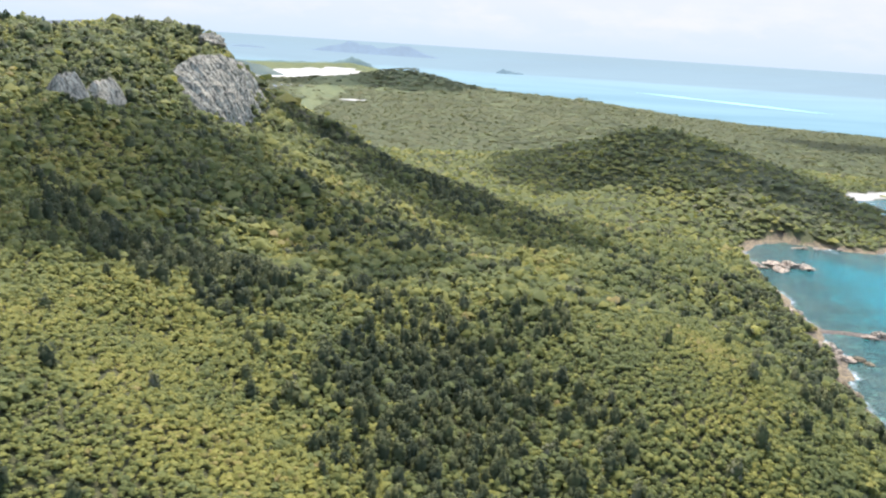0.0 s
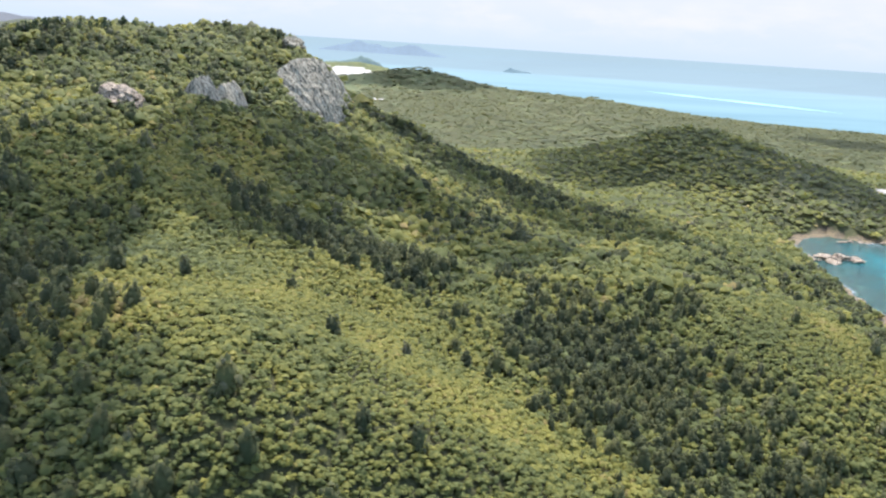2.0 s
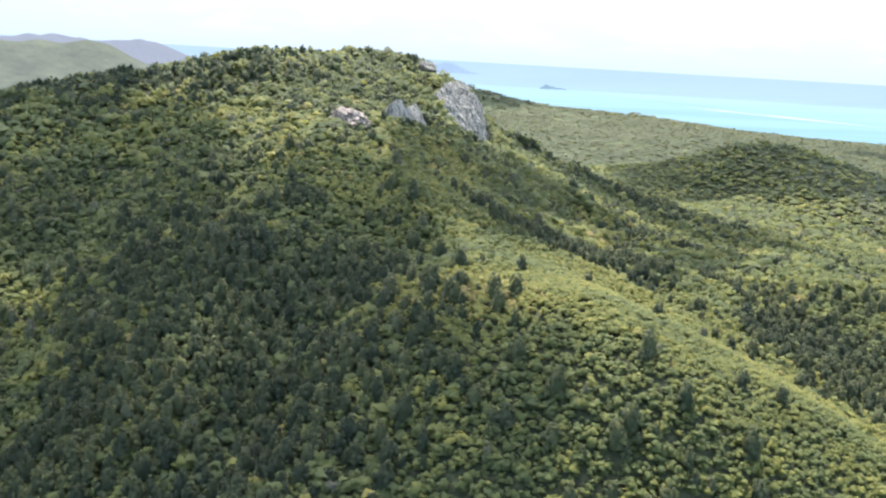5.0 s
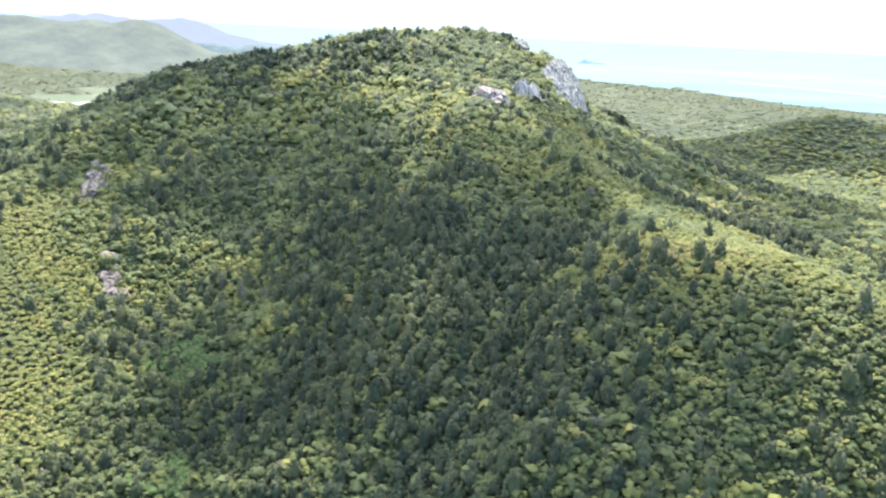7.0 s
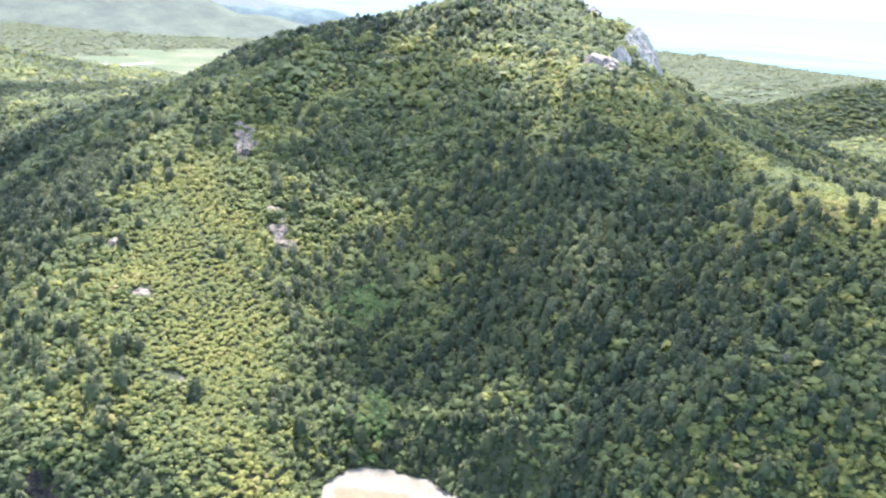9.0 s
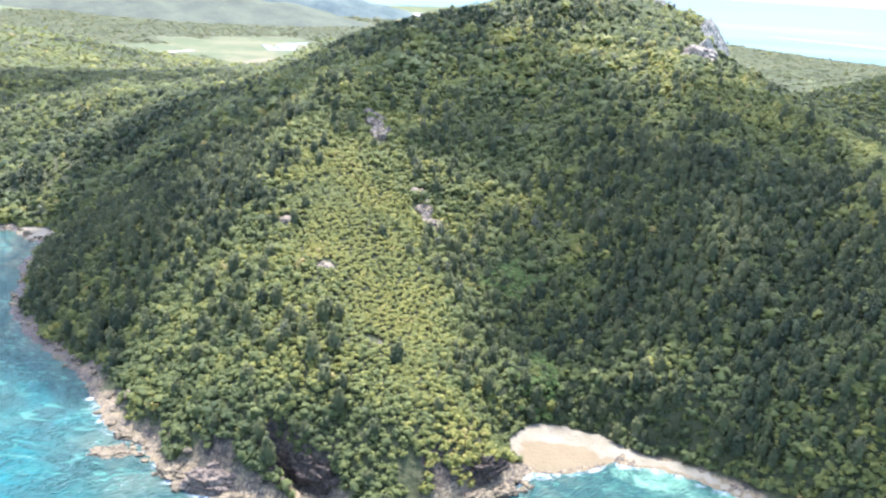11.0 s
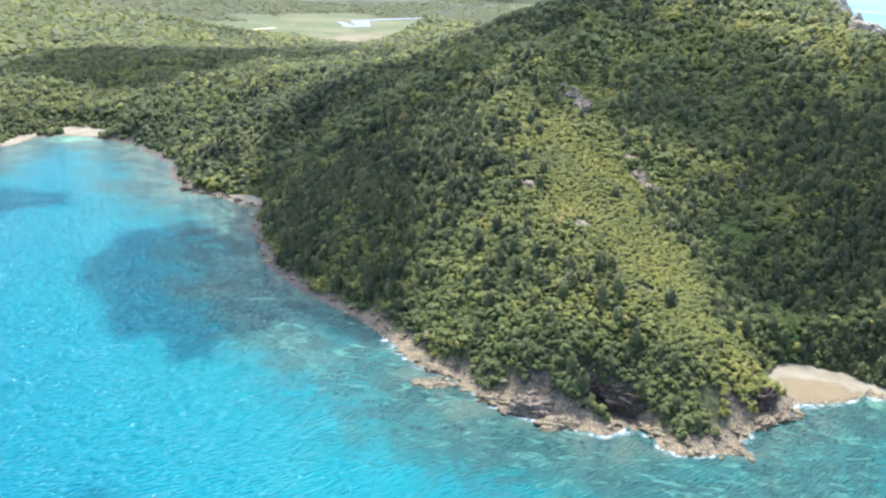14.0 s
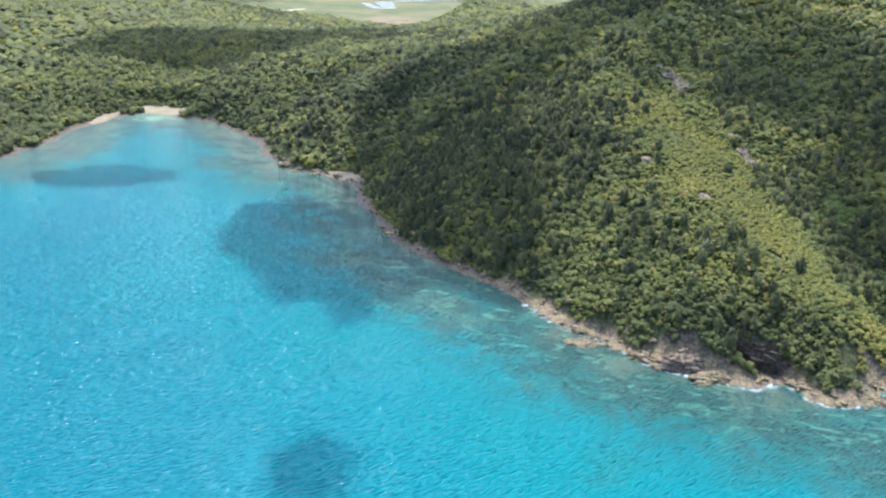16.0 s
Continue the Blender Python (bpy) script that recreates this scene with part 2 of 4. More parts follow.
SCRUB = foliage("scrub_leaves", (0.054, 0.071, 0.031), (0.118, 0.133, 0.040), (0.228, 0.214, 0.044), (0.27, 0.205, 0.075))
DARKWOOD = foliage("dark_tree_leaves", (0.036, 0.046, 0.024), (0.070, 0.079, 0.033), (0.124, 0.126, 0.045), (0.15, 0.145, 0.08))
SCRUB_TREE = foliage("scrub_tree_leaves", (0.054, 0.071, 0.031), (0.118, 0.133, 0.040), (0.228, 0.214, 0.044), (0.27, 0.205, 0.075), True)
PINE_LEAF = foliage("pine_needles", (0.022, 0.032, 0.017), (0.036, 0.050, 0.022), (0.055, 0.076, 0.034), (0.08, 0.09, 0.05), True)
FAR_LEAF = foliage("far_wood_leaves", (0.064, 0.076, 0.030), (0.086, 0.095, 0.034), (0.110, 0.110, 0.038), (0.125, 0.118, 0.05))
BARK = bark("grey_bark", (0.20, 0.17, 0.14))
GRANITE = rock("grey_granite", (0.36, 0.322, 0.222), (0.255, 0.226, 0.155), (0.050, 0.043, 0.031), 1.0)
PALE_ROCK = rock("cream_bay_rock", (0.39, 0.32, 0.22), (0.27, 0.21, 0.14), (0.06, 0.05, 0.04))
TAN_ROCK = rock("tan_shore_rock", (0.215, 0.172, 0.096), (0.138, 0.108, 0.062), (0.050, 0.040, 0.031))
SLAB_ROCK = rock("grey_slab_rock", (0.215, 0.166, 0.112), (0.14, 0.105, 0.07), (0.05, 0.042, 0.035))
# darker copy of the slab rock, for walls that lie in shade
SHADED_ROCK = rock("shaded_cliff_rock", (0.10, 0.074, 0.048), (0.055, 0.042, 0.029), (0.022, 0.019, 0.016))
PINK_ROCK = rock("pink_slope_rock", (0.25, 0.198, 0.125), (0.178, 0.136, 0.084), (0.07, 0.062, 0.05), 0.6)
GROUND = ground_material()
SEA = sea_material()
HALF_CLOUD = cloud_material("half_cloud_vapour", 0.12, 0.5)
CLOUD, MID_CLOUD, THIN_CLOUD = cloud_material("cloud_vapour", 0.0, 0.3), cloud_material("broken_cloud_vapour", 0.03, 0.32), cloud_material("thin_cloud_vapour", 0.3, 0.85)


# ---- the lie of the land ----
CENTRE, EYE_H = np.array((-60.0, -30.0)), 171.5
NEAR_D, FAR_D = 2400.0, 4350.0


def drawn_in(p):
    """Land and sea past 2.4 km, drawn in along the line of sight so that the horizon stands at 4.3 km."""
    p = np.array(p, float)
    d = np.hypot(*(p[:, :2] - CENTRE).T)
    s = np.ones(len(p))
    far = d > NEAR_D
    s[far] = (NEAR_D + (FAR_D - NEAR_D) * (1 - np.exp(-(d[far] - NEAR_D) / (FAR_D - NEAR_D)))) / d[far]
    p[:, :2] = CENTRE + (p[:, :2] - CENTRE) * s[:, None]
    p[:, 2] = EYE_H + (p[:, 2] - EYE_H) * s
    return p


# shore, from the west bay round the headland to the far coast
SHORE_WEST = [(-5000, 120), (-1200, 180), (-960, 240), (-903, 309), (-896, 345), (-894, 402), (-887, 460), (-866, 486), (-825, 482), (-779, 455), (-736, 412), (-712, 362), (-690, 332),
              (-660, 323), (-632, 302), (-622, 269), (-613, 241), (-602, 216), (-586, 191), (-567, 173), (-552, 159), (-517, 127), (-498, 95), (-469, 72), (-451, 62), (-434, 57), (-423, 56),
              (-413, 62), (-406, 58), (-400, 48), (-391, 43), (-370, 43), (-372, 57), (-360, 66), (-346, 75), (-334, 88), (-318, 94), (-309, 101), (-297, 99), (-284, 98), (-265, 89), (-242, 69)]
SHORE_EAST = [(-190, 48), (-110, 45), (-20, 70), (70, 120), (160, 220), (215, 310), (231, 367), (236, 412), (245, 440), (258, 470), (258, 505), (268, 530), (262, 556), (274, 590), (280, 640),
              (286, 690), (298, 745), (325, 788), (357, 802), (396, 776), (440, 768), (520, 850), (548, 962), (540, 1040), (556, 1085), (643, 1130), (1000, 1300), (1700, 1650), (2000, 2000)]
SHORE_FAR = [(1700, 2060), (1182, 2184), (900, 2330), (737, 2536), (660, 2780), (583, 3016), (400, 3200), (166, 3355), (53, 3435), (-150, 3700), (-250, 4300),
             (-330, 4900), (-420, 5150), (-700, 5200), (-1300, 5000), (-2600, 5600), (-5000, 6500)]
SHORE = np.array(SHORE_WEST + SHORE_EAST + SHORE_FAR, float)

# crest lines (tree-top heights)
CRESTS = {
    "main_ridge": [(-440, 428, 133), (-371, 459, 152), (-302, 488, 163), (-275, 560, 168), (-247, 700, 177), (-191, 711, 168), (-202, 640, 152), (-150, 640, 140)],
    "east_fall": [(-121, 634, 113), (-83, 716, 100), (-66, 772, 79), (-47, 664, 86), (-26, 842, 53), (6, 698, 61), (10, 818, 44), (108, 802, 27), (98, 920, 8)],
    "west_fall": [(-484, 486, 117), (-536, 515, 90), (-566, 520, 80), (-582, 942, 84), (-627, 934, 58), (-720, 970, 22), (-590, 708, 66), (-625, 497, 71), (-682, 518, 61), (-753, 566, 49), (-860, 649, 49), (-923, 620, 37)],
    "headland_spur": [(-451, 392, 118), (-446, 334, 112), (-421, 285, 91), (-452, 195, 63), (-426, 160, 54), (-398, 120, 37), (-422, 86, 27), (-387, 77, 26), (-367, 75, 15)],
    "centre_spur": [(-216, 400, 136), (-226, 347, 129), (-175, 290, 112), (-138, 257, 99), (-148, 231, 101), (-153, 205, 99), (-142, 154, 94), (-139, 133, 85), (-86, 158, 89)],
    "east_spur": [(-106, 246, 88), (-77, 253, 76), (-39, 267, 66), (2, 297, 54), (35, 442, 56), (49, 427, 58), (168, 414, 38), (178, 523, 20)],
    "dark_hill": [(180, 980, 14), (215, 1150, 50), (250, 1140, 68), (300, 1137, 76), (350, 1115, 72), (405, 1080, 56), (470, 1010, 38), (515, 950, 20), (380, 880, 26), (310, 830, 18)],
    "far_hill": [(-430, 2930, 8), (-300, 3020, 40), (-140, 3133, 78), (20, 3200, 48), (130, 3190, 20)],
    "inland_hills": [(-1750, 2800, 8), (-1000, 2750, 6), (-940, 1050, 44), (-1070, 1085, 52), (-1250, 1300, 58), (-1420, 1800, 24), (-1180, 1560, 20)],
}
# gullies, hill flanks and flats
FLANKS = {
    "centre_gully": [(-347, 331, 92), (-354, 324, 95), (-291, 310, 101), (-310, 206, 54), (-331, 152, 20), (-311, 162, 31), (-221, 184, 66), (-250, 198, 77), (-206, 243, 92), (-189, 151, 75)],
    "gully_foot": [(-267, 135, 36), (-284, 144, 36), (-281, 106, 20), (-194, 118, 61), (-359, 172, 35), (-387, 120, 34), (-418, 208, 64), (-388, 230, 57), (-268, 304, 101), (-310, 337, 107), (-362, 378, 118)],
    "west_flank": [(-472, 277, 84), (-504, 284, 70), (-544, 238, 44), (-555, 218, 33), (-501, 185, 42), (-507, 171, 33), (-502, 138, 19), (-491, 131, 24), (-456, 91, 22), (-443, 82, 26), (-465, 209, 66), (-583, 358, 50)],
    "west_bay": [(-604, 400, 43), (-637, 368, 26), (-700, 368, 17), (-718, 384, 10), (-734, 517, 43), (-919, 473, 20), (-671, 501, 57)],
    "east_flank": [(-61, 148, 79), (-48, 164, 75), (-163, 147, 83), (-196, 219, 90), (-90, 299, 83), (-48, 358, 68), (-86, 450, 83), (21, 534, 41), (96, 662, 36), (56, 263, 51), (78, 233, 46), (2, 248, 54)],
    "mountain_face": [(-208, 403, 133), (-192, 498, 133), (-181, 566, 143), (-160, 572, 120), (-139, 598, 112), (-121, 634, 107), (-176, 600, 152), (-160, 640, 154), (-232, 378, 134), (-20, 640, 62), (-100, 560, 96)],
    "knoll_lee": [(40, 452, 45), (90, 440, 36), (128, 408, 36), (165, 378, 32), (175, 430, 20)],
    "back_slopes": [(-178, 716, 152), (-180, 670, 146), (-150, 700, 124), (-128, 694, 104), (-100, 690, 90), (-78, 700, 84), (-60, 690, 78), (120, 1000, 8), (70, 960, 10), (-20, 760, 50), (-380, 600, 146), (-430, 560, 128), (-380, 760, 110), (-330, 800, 120), (-150, 900, 70), (-250, 1050, 40), (-450, 1150, 25)],
    "plain": [(0, 1155, 9), (200, 1350, 9), (0, 1800, 11), (420, 1900, 14), (900, 1850, 12), (-250, 2303, 8), (500, 2500, 12), (300, 2900, 12), (700, 1400, 10), (-100, 2800, 14), (1300, 1900, 12), (470, 1290, 22), (380, 1760, 40)],
    "flats": [(-1001, 1478, 3), (-748, 1351, 4), (-840, 1787, 3), (-620, 1900, 4), (-500, 2500, 8), (-560, 2980, 4), (-620, 3400, 2), (-622, 3865, 2), (-480, 4870, 40), (-700, 4500, 12), (-1200, 2000, 12), (-1600, 1700, 40), (-2600, 1200, 60), (-1500, 700, 60)],
}
# wooded slopes between the crests
SLOPES = {
    "spur_sides": [(-123, 244, 94), (-97, 271, 87), (-70, 285, 75), (-202, 296, 111), (-148, 204, 103), (-180, 175, 87), (-180, 259, 95), (-188, 163, 79), (-215, 144, 56), (-130, 137, 92), (-193, 169, 78), (-206, 104, 56), (-152, 243, 101), (-124, 264, 93), (-92, 174, 93), (-65, 258, 72), (-127, 163, 101), (-98, 128, 90), (-69, 145, 82), (-142, 147, 92), (-201, 112, 62), (-160, 120, 73), (-138, 152, 91), (-143, 201, 99)],
    "east_knoll": [(-43, 349, 69), (7, 387, 64), (35, 344, 63), (76, 319, 64), (5, 279, 55), (-36, 227, 61), (-36, 306, 70), (2, 271, 54), (61, 322, 60), (211, 418, 15), (178, 336, 33), (139, 342, 52), (134, 290, 53), (97, 247, 52), (122, 350, 59), (35, 280, 52), (62, 275, 56), (94, 270, 60), (19, 222, 47), (58, 226, 44), (105, 246, 54), (-26, 259, 62), (-10, 229, 54), (-40, 157, 72), (-36, 241, 63)],
    "bay_slopes": [(236, 746, 20), (108, 646, 38), (122, 585, 30), (-8, 544, 54), (268, 712, 11), (230, 482, 10), (12, 768, 45), (198, 983, 16), (308, 972, 45), (337, 895, 39), (220, 580, 22), (51, 563, 35), (358, 804, 16), (81, 536, 37), (122, 531, 33), (-60, 513, 72)],
    "mountain_front": [(-79, 437, 74), (-252, 314, 112), (-154, 342, 104), (-98, 363, 77), (-62, 315, 78), (-384, 348, 109), (-326, 304, 92), (-228, 320, 118), (-359, 342, 106), (-299, 327, 103), (-176, 411, 121), (-132, 448, 106), (-78, 485, 90), (-188, 346, 119), (-212, 333, 124), (-248, 345, 124), (-297, 370, 124), (-173, 559, 135), (-395, 408, 134), (-347, 424, 138), (-298, 446, 144), (-321, 361, 114), (-263, 357, 124), (-117, 471, 93)],
    "headland_sides": [(-417, 327, 95), (-474, 245, 76), (-434, 280, 88), (-406, 120, 43), (-528, 354, 79), (-522, 234, 52), (-477, 222, 68), (-422, 206, 66), (-500, 248, 64), (-471, 286, 86), (-454, 182, 57), (-418, 140, 46), (-445, 322, 103), (-430, 386, 123), (-494, 317, 80), (-452, 216, 70), (-404, 174, 52), (-507, 199, 44), (-468, 148, 42), (-428, 111, 38), (-544, 268, 49), (-525, 203, 40), (-499, 168, 36), (-471, 135, 35)],
    "gully_sides": [(-269, 234, 82), (-243, 280, 101), (-294, 192, 52), (-324, 272, 74), (-358, 237, 49), (-268, 208, 75), (-246, 162, 57), (-313, 177, 37), (-369, 178, 38), (-281, 158, 44), (-332, 290, 79), (-384, 260, 72), (-327, 187, 36), (-256, 253, 96), (-374, 166, 38), (-358, 204, 42), (-318, 223, 55), (-244, 180, 70), (-260, 154, 51), (-391, 108, 33), (-370, 107, 26), (-346, 162, 23)],
    "bay_woods": [(-803, 484, 21), (-725, 445, 20), (-645, 423, 48), (-863, 583, 25), (-738, 520, 41), (-634, 389, 33), (-570, 361, 59), (-814, 550, 34), (-720, 511, 46), (-569, 342, 51), (-858, 672, 50), (-651, 491, 57), (-619, 416, 47), (-665, 396, 38)],
}
TREE_TOP = 3.0


def seg_distance(p, line):
    a, b = line[:-1], line[1:]
    best = np.full(len(p), 1e9)
    for u, v in zip(a, b):
        w = v - u
        k = np.clip(((p - u) @ w) / (w @ w), 0, 1)
        best = np.minimum(best, np.hypot(*(p - u - k[:, None] * w).T))
    return best


def inside(p, poly):
    odd = np.zeros(len(p), bool)
    for (x0, y0), (x1, y1) in zip(poly, np.roll(poly, -1, 0)):
        if y0 != y1:
            cross = ((y0 > p[:, 1]) != (y1 > p[:, 1])) & (p[:, 0] < (x1 - x0) * (p[:, 1] - y0) / (y1 - y0) + x0)
            odd ^= cross
    return odd


def wobble(p, size, seed=0):
    """Smooth value noise in -1..1 over the plan."""
    q = p / size + seed * 17.31
    i = np.floor(q).astype(int)
    f = q - i
    f = f * f * (3 - 2 * f)

    def at(ix, iy):
        h = (ix * 374761393 + iy * 668265263 + seed * 1442695041) & 0xFFFFFFFF
        h = ((h ^ (h >> 13)) * 1274126177) & 0xFFFFFFFF
        return ((h ^ (h >> 16)) & 0xFFFF) / 32767.5 - 1

    ix, iy = i[:, 0], i[:, 1]
    top = at(ix, iy) * (1 - f[:, 0]) + at(ix + 1, iy) * f[:, 0]
    low = at(ix, iy + 1) * (1 - f[:, 0]) + at(ix + 1, iy + 1) * f[:, 0]
    return top * (1 - f[:, 1]) + low * f[:, 1]


def shore_distance(p):
    """Metres from the shore line, plus on land, minus at sea; the line is ragged."""
    p = p + np.stack([wobble(p, 26, 3) * 4.5 + wobble(p, 9, 4) * 2.2, wobble(p, 26, 5) * 4.5 + wobble(p, 9, 6) * 2.2], 1)
    d = seg_distance(p, SHORE)
    return np.where(inside(p, SHORE), d, -d)


KNOTS = np.array([k for lines in (CRESTS, FLANKS, SLOPES) for line in lines.values() for k in line], float)
KNOTS[:, 2] -= TREE_TOP
rim = SHORE[1:-2]
KNOTS = np.vstack([KNOTS, np.c_[rim, np.full(len(rim), 1.0)]])


SOFTNESS = 1.5


def kernel(r):
    return np.sqrt(r * r + 12.0 ** 2)


def spread(points):
    """Weights of a smooth sheet laid through crests, flanks and shore."""
    r = np.hypot(points[:, None, 0] - points[None, :, 0], points[:, None, 1] - points[None, :, 1])
    k = -kernel(r) + 0.0
    n = len(points)
    full = np.zeros((n + 1, n + 1))
    full[:n, :n] = k + np.eye(n) * SOFTNESS
    full[:n, n] = full[n, :n] = 1
    return np.linalg.solve(full, np.r_[points[:, 2], 0.0])


SHEET = spread(KNOTS)


def cragginess(p):
    """Where bare cliffs break through the trees at the tip of the headland."""
    return np.clip(wobble(p, 14, 15) * 3.0 - 0.2, 0, 1) * np.exp(-((p[:, 0] + 408) / 72) ** 4 - ((p[:, 1] - 70) / 42) ** 4)


# sandy places: centre, half sizes, turn
BEACHES = [(-323, 107, 19, 15, 5), (-290, 102, 24, 3.2, -28), (-266, 88, 14, 3, -35), (-245, 72, 14, 3, -40), (-646, 320, 20, 10, -30), (-856, 496, 26, 15, -6), (-890, 450, 6, 30, 0), (560, 1090, 60, 20, 38),
           (-990, 1410, 16, 50, 8), (-240, 2310, 50, 34, 0), (-600, 3900, 200, 640, -8), (640, 1150, 70, 16, 25), (540, 1000, 12, 60, 0)]


def sandiness(p, grow=0.0):
    best = np.zeros(len(p))
    q = p + np.stack([wobble(p, 14, 11) * 3.5, wobble(p, 14, 12) * 3.5], 1)
    for x, y, a, b, turn in BEACHES:
        c, s = math.cos(radians(turn)), math.sin(radians(turn))
        u, v = (q[:, 0] - x) * c + (q[:, 1] - y) * s, -(q[:, 0] - x) * s + (q[:, 1] - y) * c
        best = np.maximum(best, np.clip((1 - np.hypot(u / (a + grow), v / (b + grow))) * (min(a, b) + grow) / (1.2 + grow) + 0.5, 0, 1))
    return best


CLEFT = np.array([(-429, 76), (-421, 70), (-412, 66), (-404, 57)], float)


def height(p, shore=None):
    z = np.empty(len(p))
    for s in range(0, len(p), 20000):
        q = p[s:s + 20000]
        r = np.hypot(q[:, None, 0] - KNOTS[None, :, 0], q[:, None, 1] - KNOTS[None, :, 1])
        z[s:s + 20000] = -kernel(r) @ SHEET[:-1] + SHEET[-1]
    d = shore_distance(p) if shore is None else shore
    rough = np.clip(d / 60, 0, 1)
    z = z + rough * (wobble(p, 70, 1) * 2.2 + wobble(p, 24, 2) * 1.4)
    bank = 0.9 + np.clip(d, 0, 6) * 0.22 + np.clip(d - 6, 0, None) * 1.5 + cragginess(p) * np.clip(d - 5.0, 0, 4) * 2.0 + wobble(p, 7, 8) * np.clip(d, 0, 6) * 0.16
    floor = 0.6 + np.clip(d, 0, 30) * 0.12 + np.clip(wobble(p, 5, 9), 0, 1) * np.clip(10 - np.abs(d - 6), 0, 4) * 0.35
    z = np.clip(z, floor, bank)
    z = np.maximum(z - 11.0 * np.exp(-(seg_distance(p, CLEFT) / 4.2) ** 4), np.minimum(z, 0.7))
    low = sandiness(p, 9.0)
    flat = np.minimum(z, 0.5 + np.clip(d, 0, 40) * 0.08)
    z = np.where((low > 0) & (d > 0), z * (1 - low) + flat * low, z)
    return np.where(d > 0, z, np.maximum(-14, d * 0.12))


def build(name, verts, *faces, material=None, smooth=True):
    """One mesh from vertex and face arrays; each face array holds faces of one number of corners."""
    me = bpy.data.meshes.new(name)
    faces = [np.asarray(f, np.int32) for f in faces if len(f)]
    loops = np.concatenate([f.ravel() for f in faces])
    sizes = np.concatenate([np.full(len(f), f.shape[1], np.int32) for f in faces])
    me.vertices.add(len(verts))
    me.vertices.foreach_set("co", np.asarray(verts, np.float32).ravel())
    me.loops.add(len(loops))
    me.loops.foreach_set("vertex_index", loops)
    me.polygons.add(len(sizes))
    me.polygons.foreach_set("loop_start", np.r_[0, np.cumsum(sizes)[:-1]].astype(np.int32))
    me.polygons.foreach_set("use_smooth", np.full(len(sizes), smooth))
    me.update(calc_edges=True)
    if material:
        me.materials.append(material)
    return me


def note(me, name, values):
    me.attributes.new(name, "FLOAT", "POINT").data.foreach_set("value", np.asarray(values, np.float32))


def steps(*runs):
    """Grid lines: runs of (start, end, first step, growth)."""
    out = []
    for a, b, step, growth in runs:
        x = a
        while x < b:
            out.append(x)
            x += step
            step *= growth
    return np.array(out + [runs[-1][1]])


def sheet(xs, ys):
    gx, gy = np.meshgrid(xs, ys)
    p = np.stack([gx.ravel(), gy.ravel()], 1)
    i = (np.arange(len(ys) - 1)[:, None] * len(xs) + np.arange(len(xs) - 1)[None, :]).ravel()
    return p, np.stack([i, i + 1, i + 1 + len(xs), i + len(xs)], 1)


# ---- ground, sea, sky backdrop ----
left = -steps((1000, 5200, 12, 1.06))[::-1]
gx = np.r_[left, steps((-990, -720, 6, 1.0))[:-1], steps((-720, -230, 3, 1.0))[:-1], steps((-230, 520, 6, 1.0))[:-1], steps((520, 3400, 10, 1.05))]
gy = np.r_[steps((0, 36, 6, 1.0))[:-1], steps((36, 141, 3, 1.0))[:-1], steps((141, 760, 7.5, 1.0))[:-1], steps((760, 6400, 9, 1.04))]
plan, quads = sheet(gx, gy)
d = shore_distance(plan)
z = height(plan, d)
sand = sandiness(plan)
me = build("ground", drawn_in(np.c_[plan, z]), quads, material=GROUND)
note(me, "sand", sand * np.clip(d + 1.5, 0, 1))
bare = (np.clip(1.6 - np.abs(d) / np.where(plan[:, 0] < -530, 4.2, 6.5) + wobble(plan, 12, 14) * 0.5 + cragginess(plan), 0, 1) * (d > -8) * (plan[:, 1] < 1300))
bare = np.maximum(bare, np.clip(2.0 - seg_distance(plan, CLEFT) / 4.0, 0, 1) * (d > 2))
for x, y, r in ((-448, 72, 8), (-418, 69, 9), (-372, 74, 6), (-356, 80, 6), (-344, 82, 5)):
    bare = np.maximum(bare, np.clip(1.8 - np.hypot(plan[:, 0] - x, plan[:, 1] - y) / r * 1.3, 0, 1) * (d > 0))
note(me, "rock", bare)
flatness = np.exp(-((plan[:, 0] + 820) / 330) ** 2 - ((plan[:, 1] - 1650) / 420) ** 2)
note(me, "meadow", np.clip(flatness * 2.2 - 0.3, 0, 1))
# raised along the cleft so its shade is painted with the crag colour
note(me, "inland", np.clip(np.maximum(d, 12 - 2 * seg_distance(plan, CLEFT)), -20, 60))
note(me, "sheltered", np.clip((-500 - plan[:, 0]) / 60, 0, 1))
note(me, "wet", np.maximum(np.exp(-((plan[:, 0] + 324) / 17) ** 4 - ((plan[:, 1] - 100) / 10) ** 4), np.clip(1 - d / 2.5, 0, 1)))
note(me, "field", np.clip(2.5 - 2.5 * np.hypot((plan[:, 0] + 752) / 75, (plan[:, 1] - 1410) / 130), 0, 1))
tagged(new("ground", me), "green island land with wooded slopes, rocky shore and pale beaches", "ground", kind="structure")

sx = np.r_[-steps((1010, 60000, 14, 1.12))[::-1], steps((-1000, -740, 8, 1.0))[:-1], steps((-740, -220, 4, 1.0))[:-1], steps((-220, 400, 8, 1.0))[:-1], steps((400, 60000, 14, 1.10))]
sy = np.r_[-steps((160, 2500, 14, 1.15))[::-1], steps((-150, 24, 12, 1.0))[:-1], steps((24, 260, 4, 1.0))[:-1], steps((260, 560, 6, 1.0))[:-1], steps((560, 60000, 14, 1.07))]
plan, quads = sheet(sx, sy)
d = shore_distance(plan)
away = np.hypot(*(plan - CENTRE).T)
distant = away[quads].min(1) > 1700
verts = drawn_in(np.c_[plan, np.zeros(len(plan))])


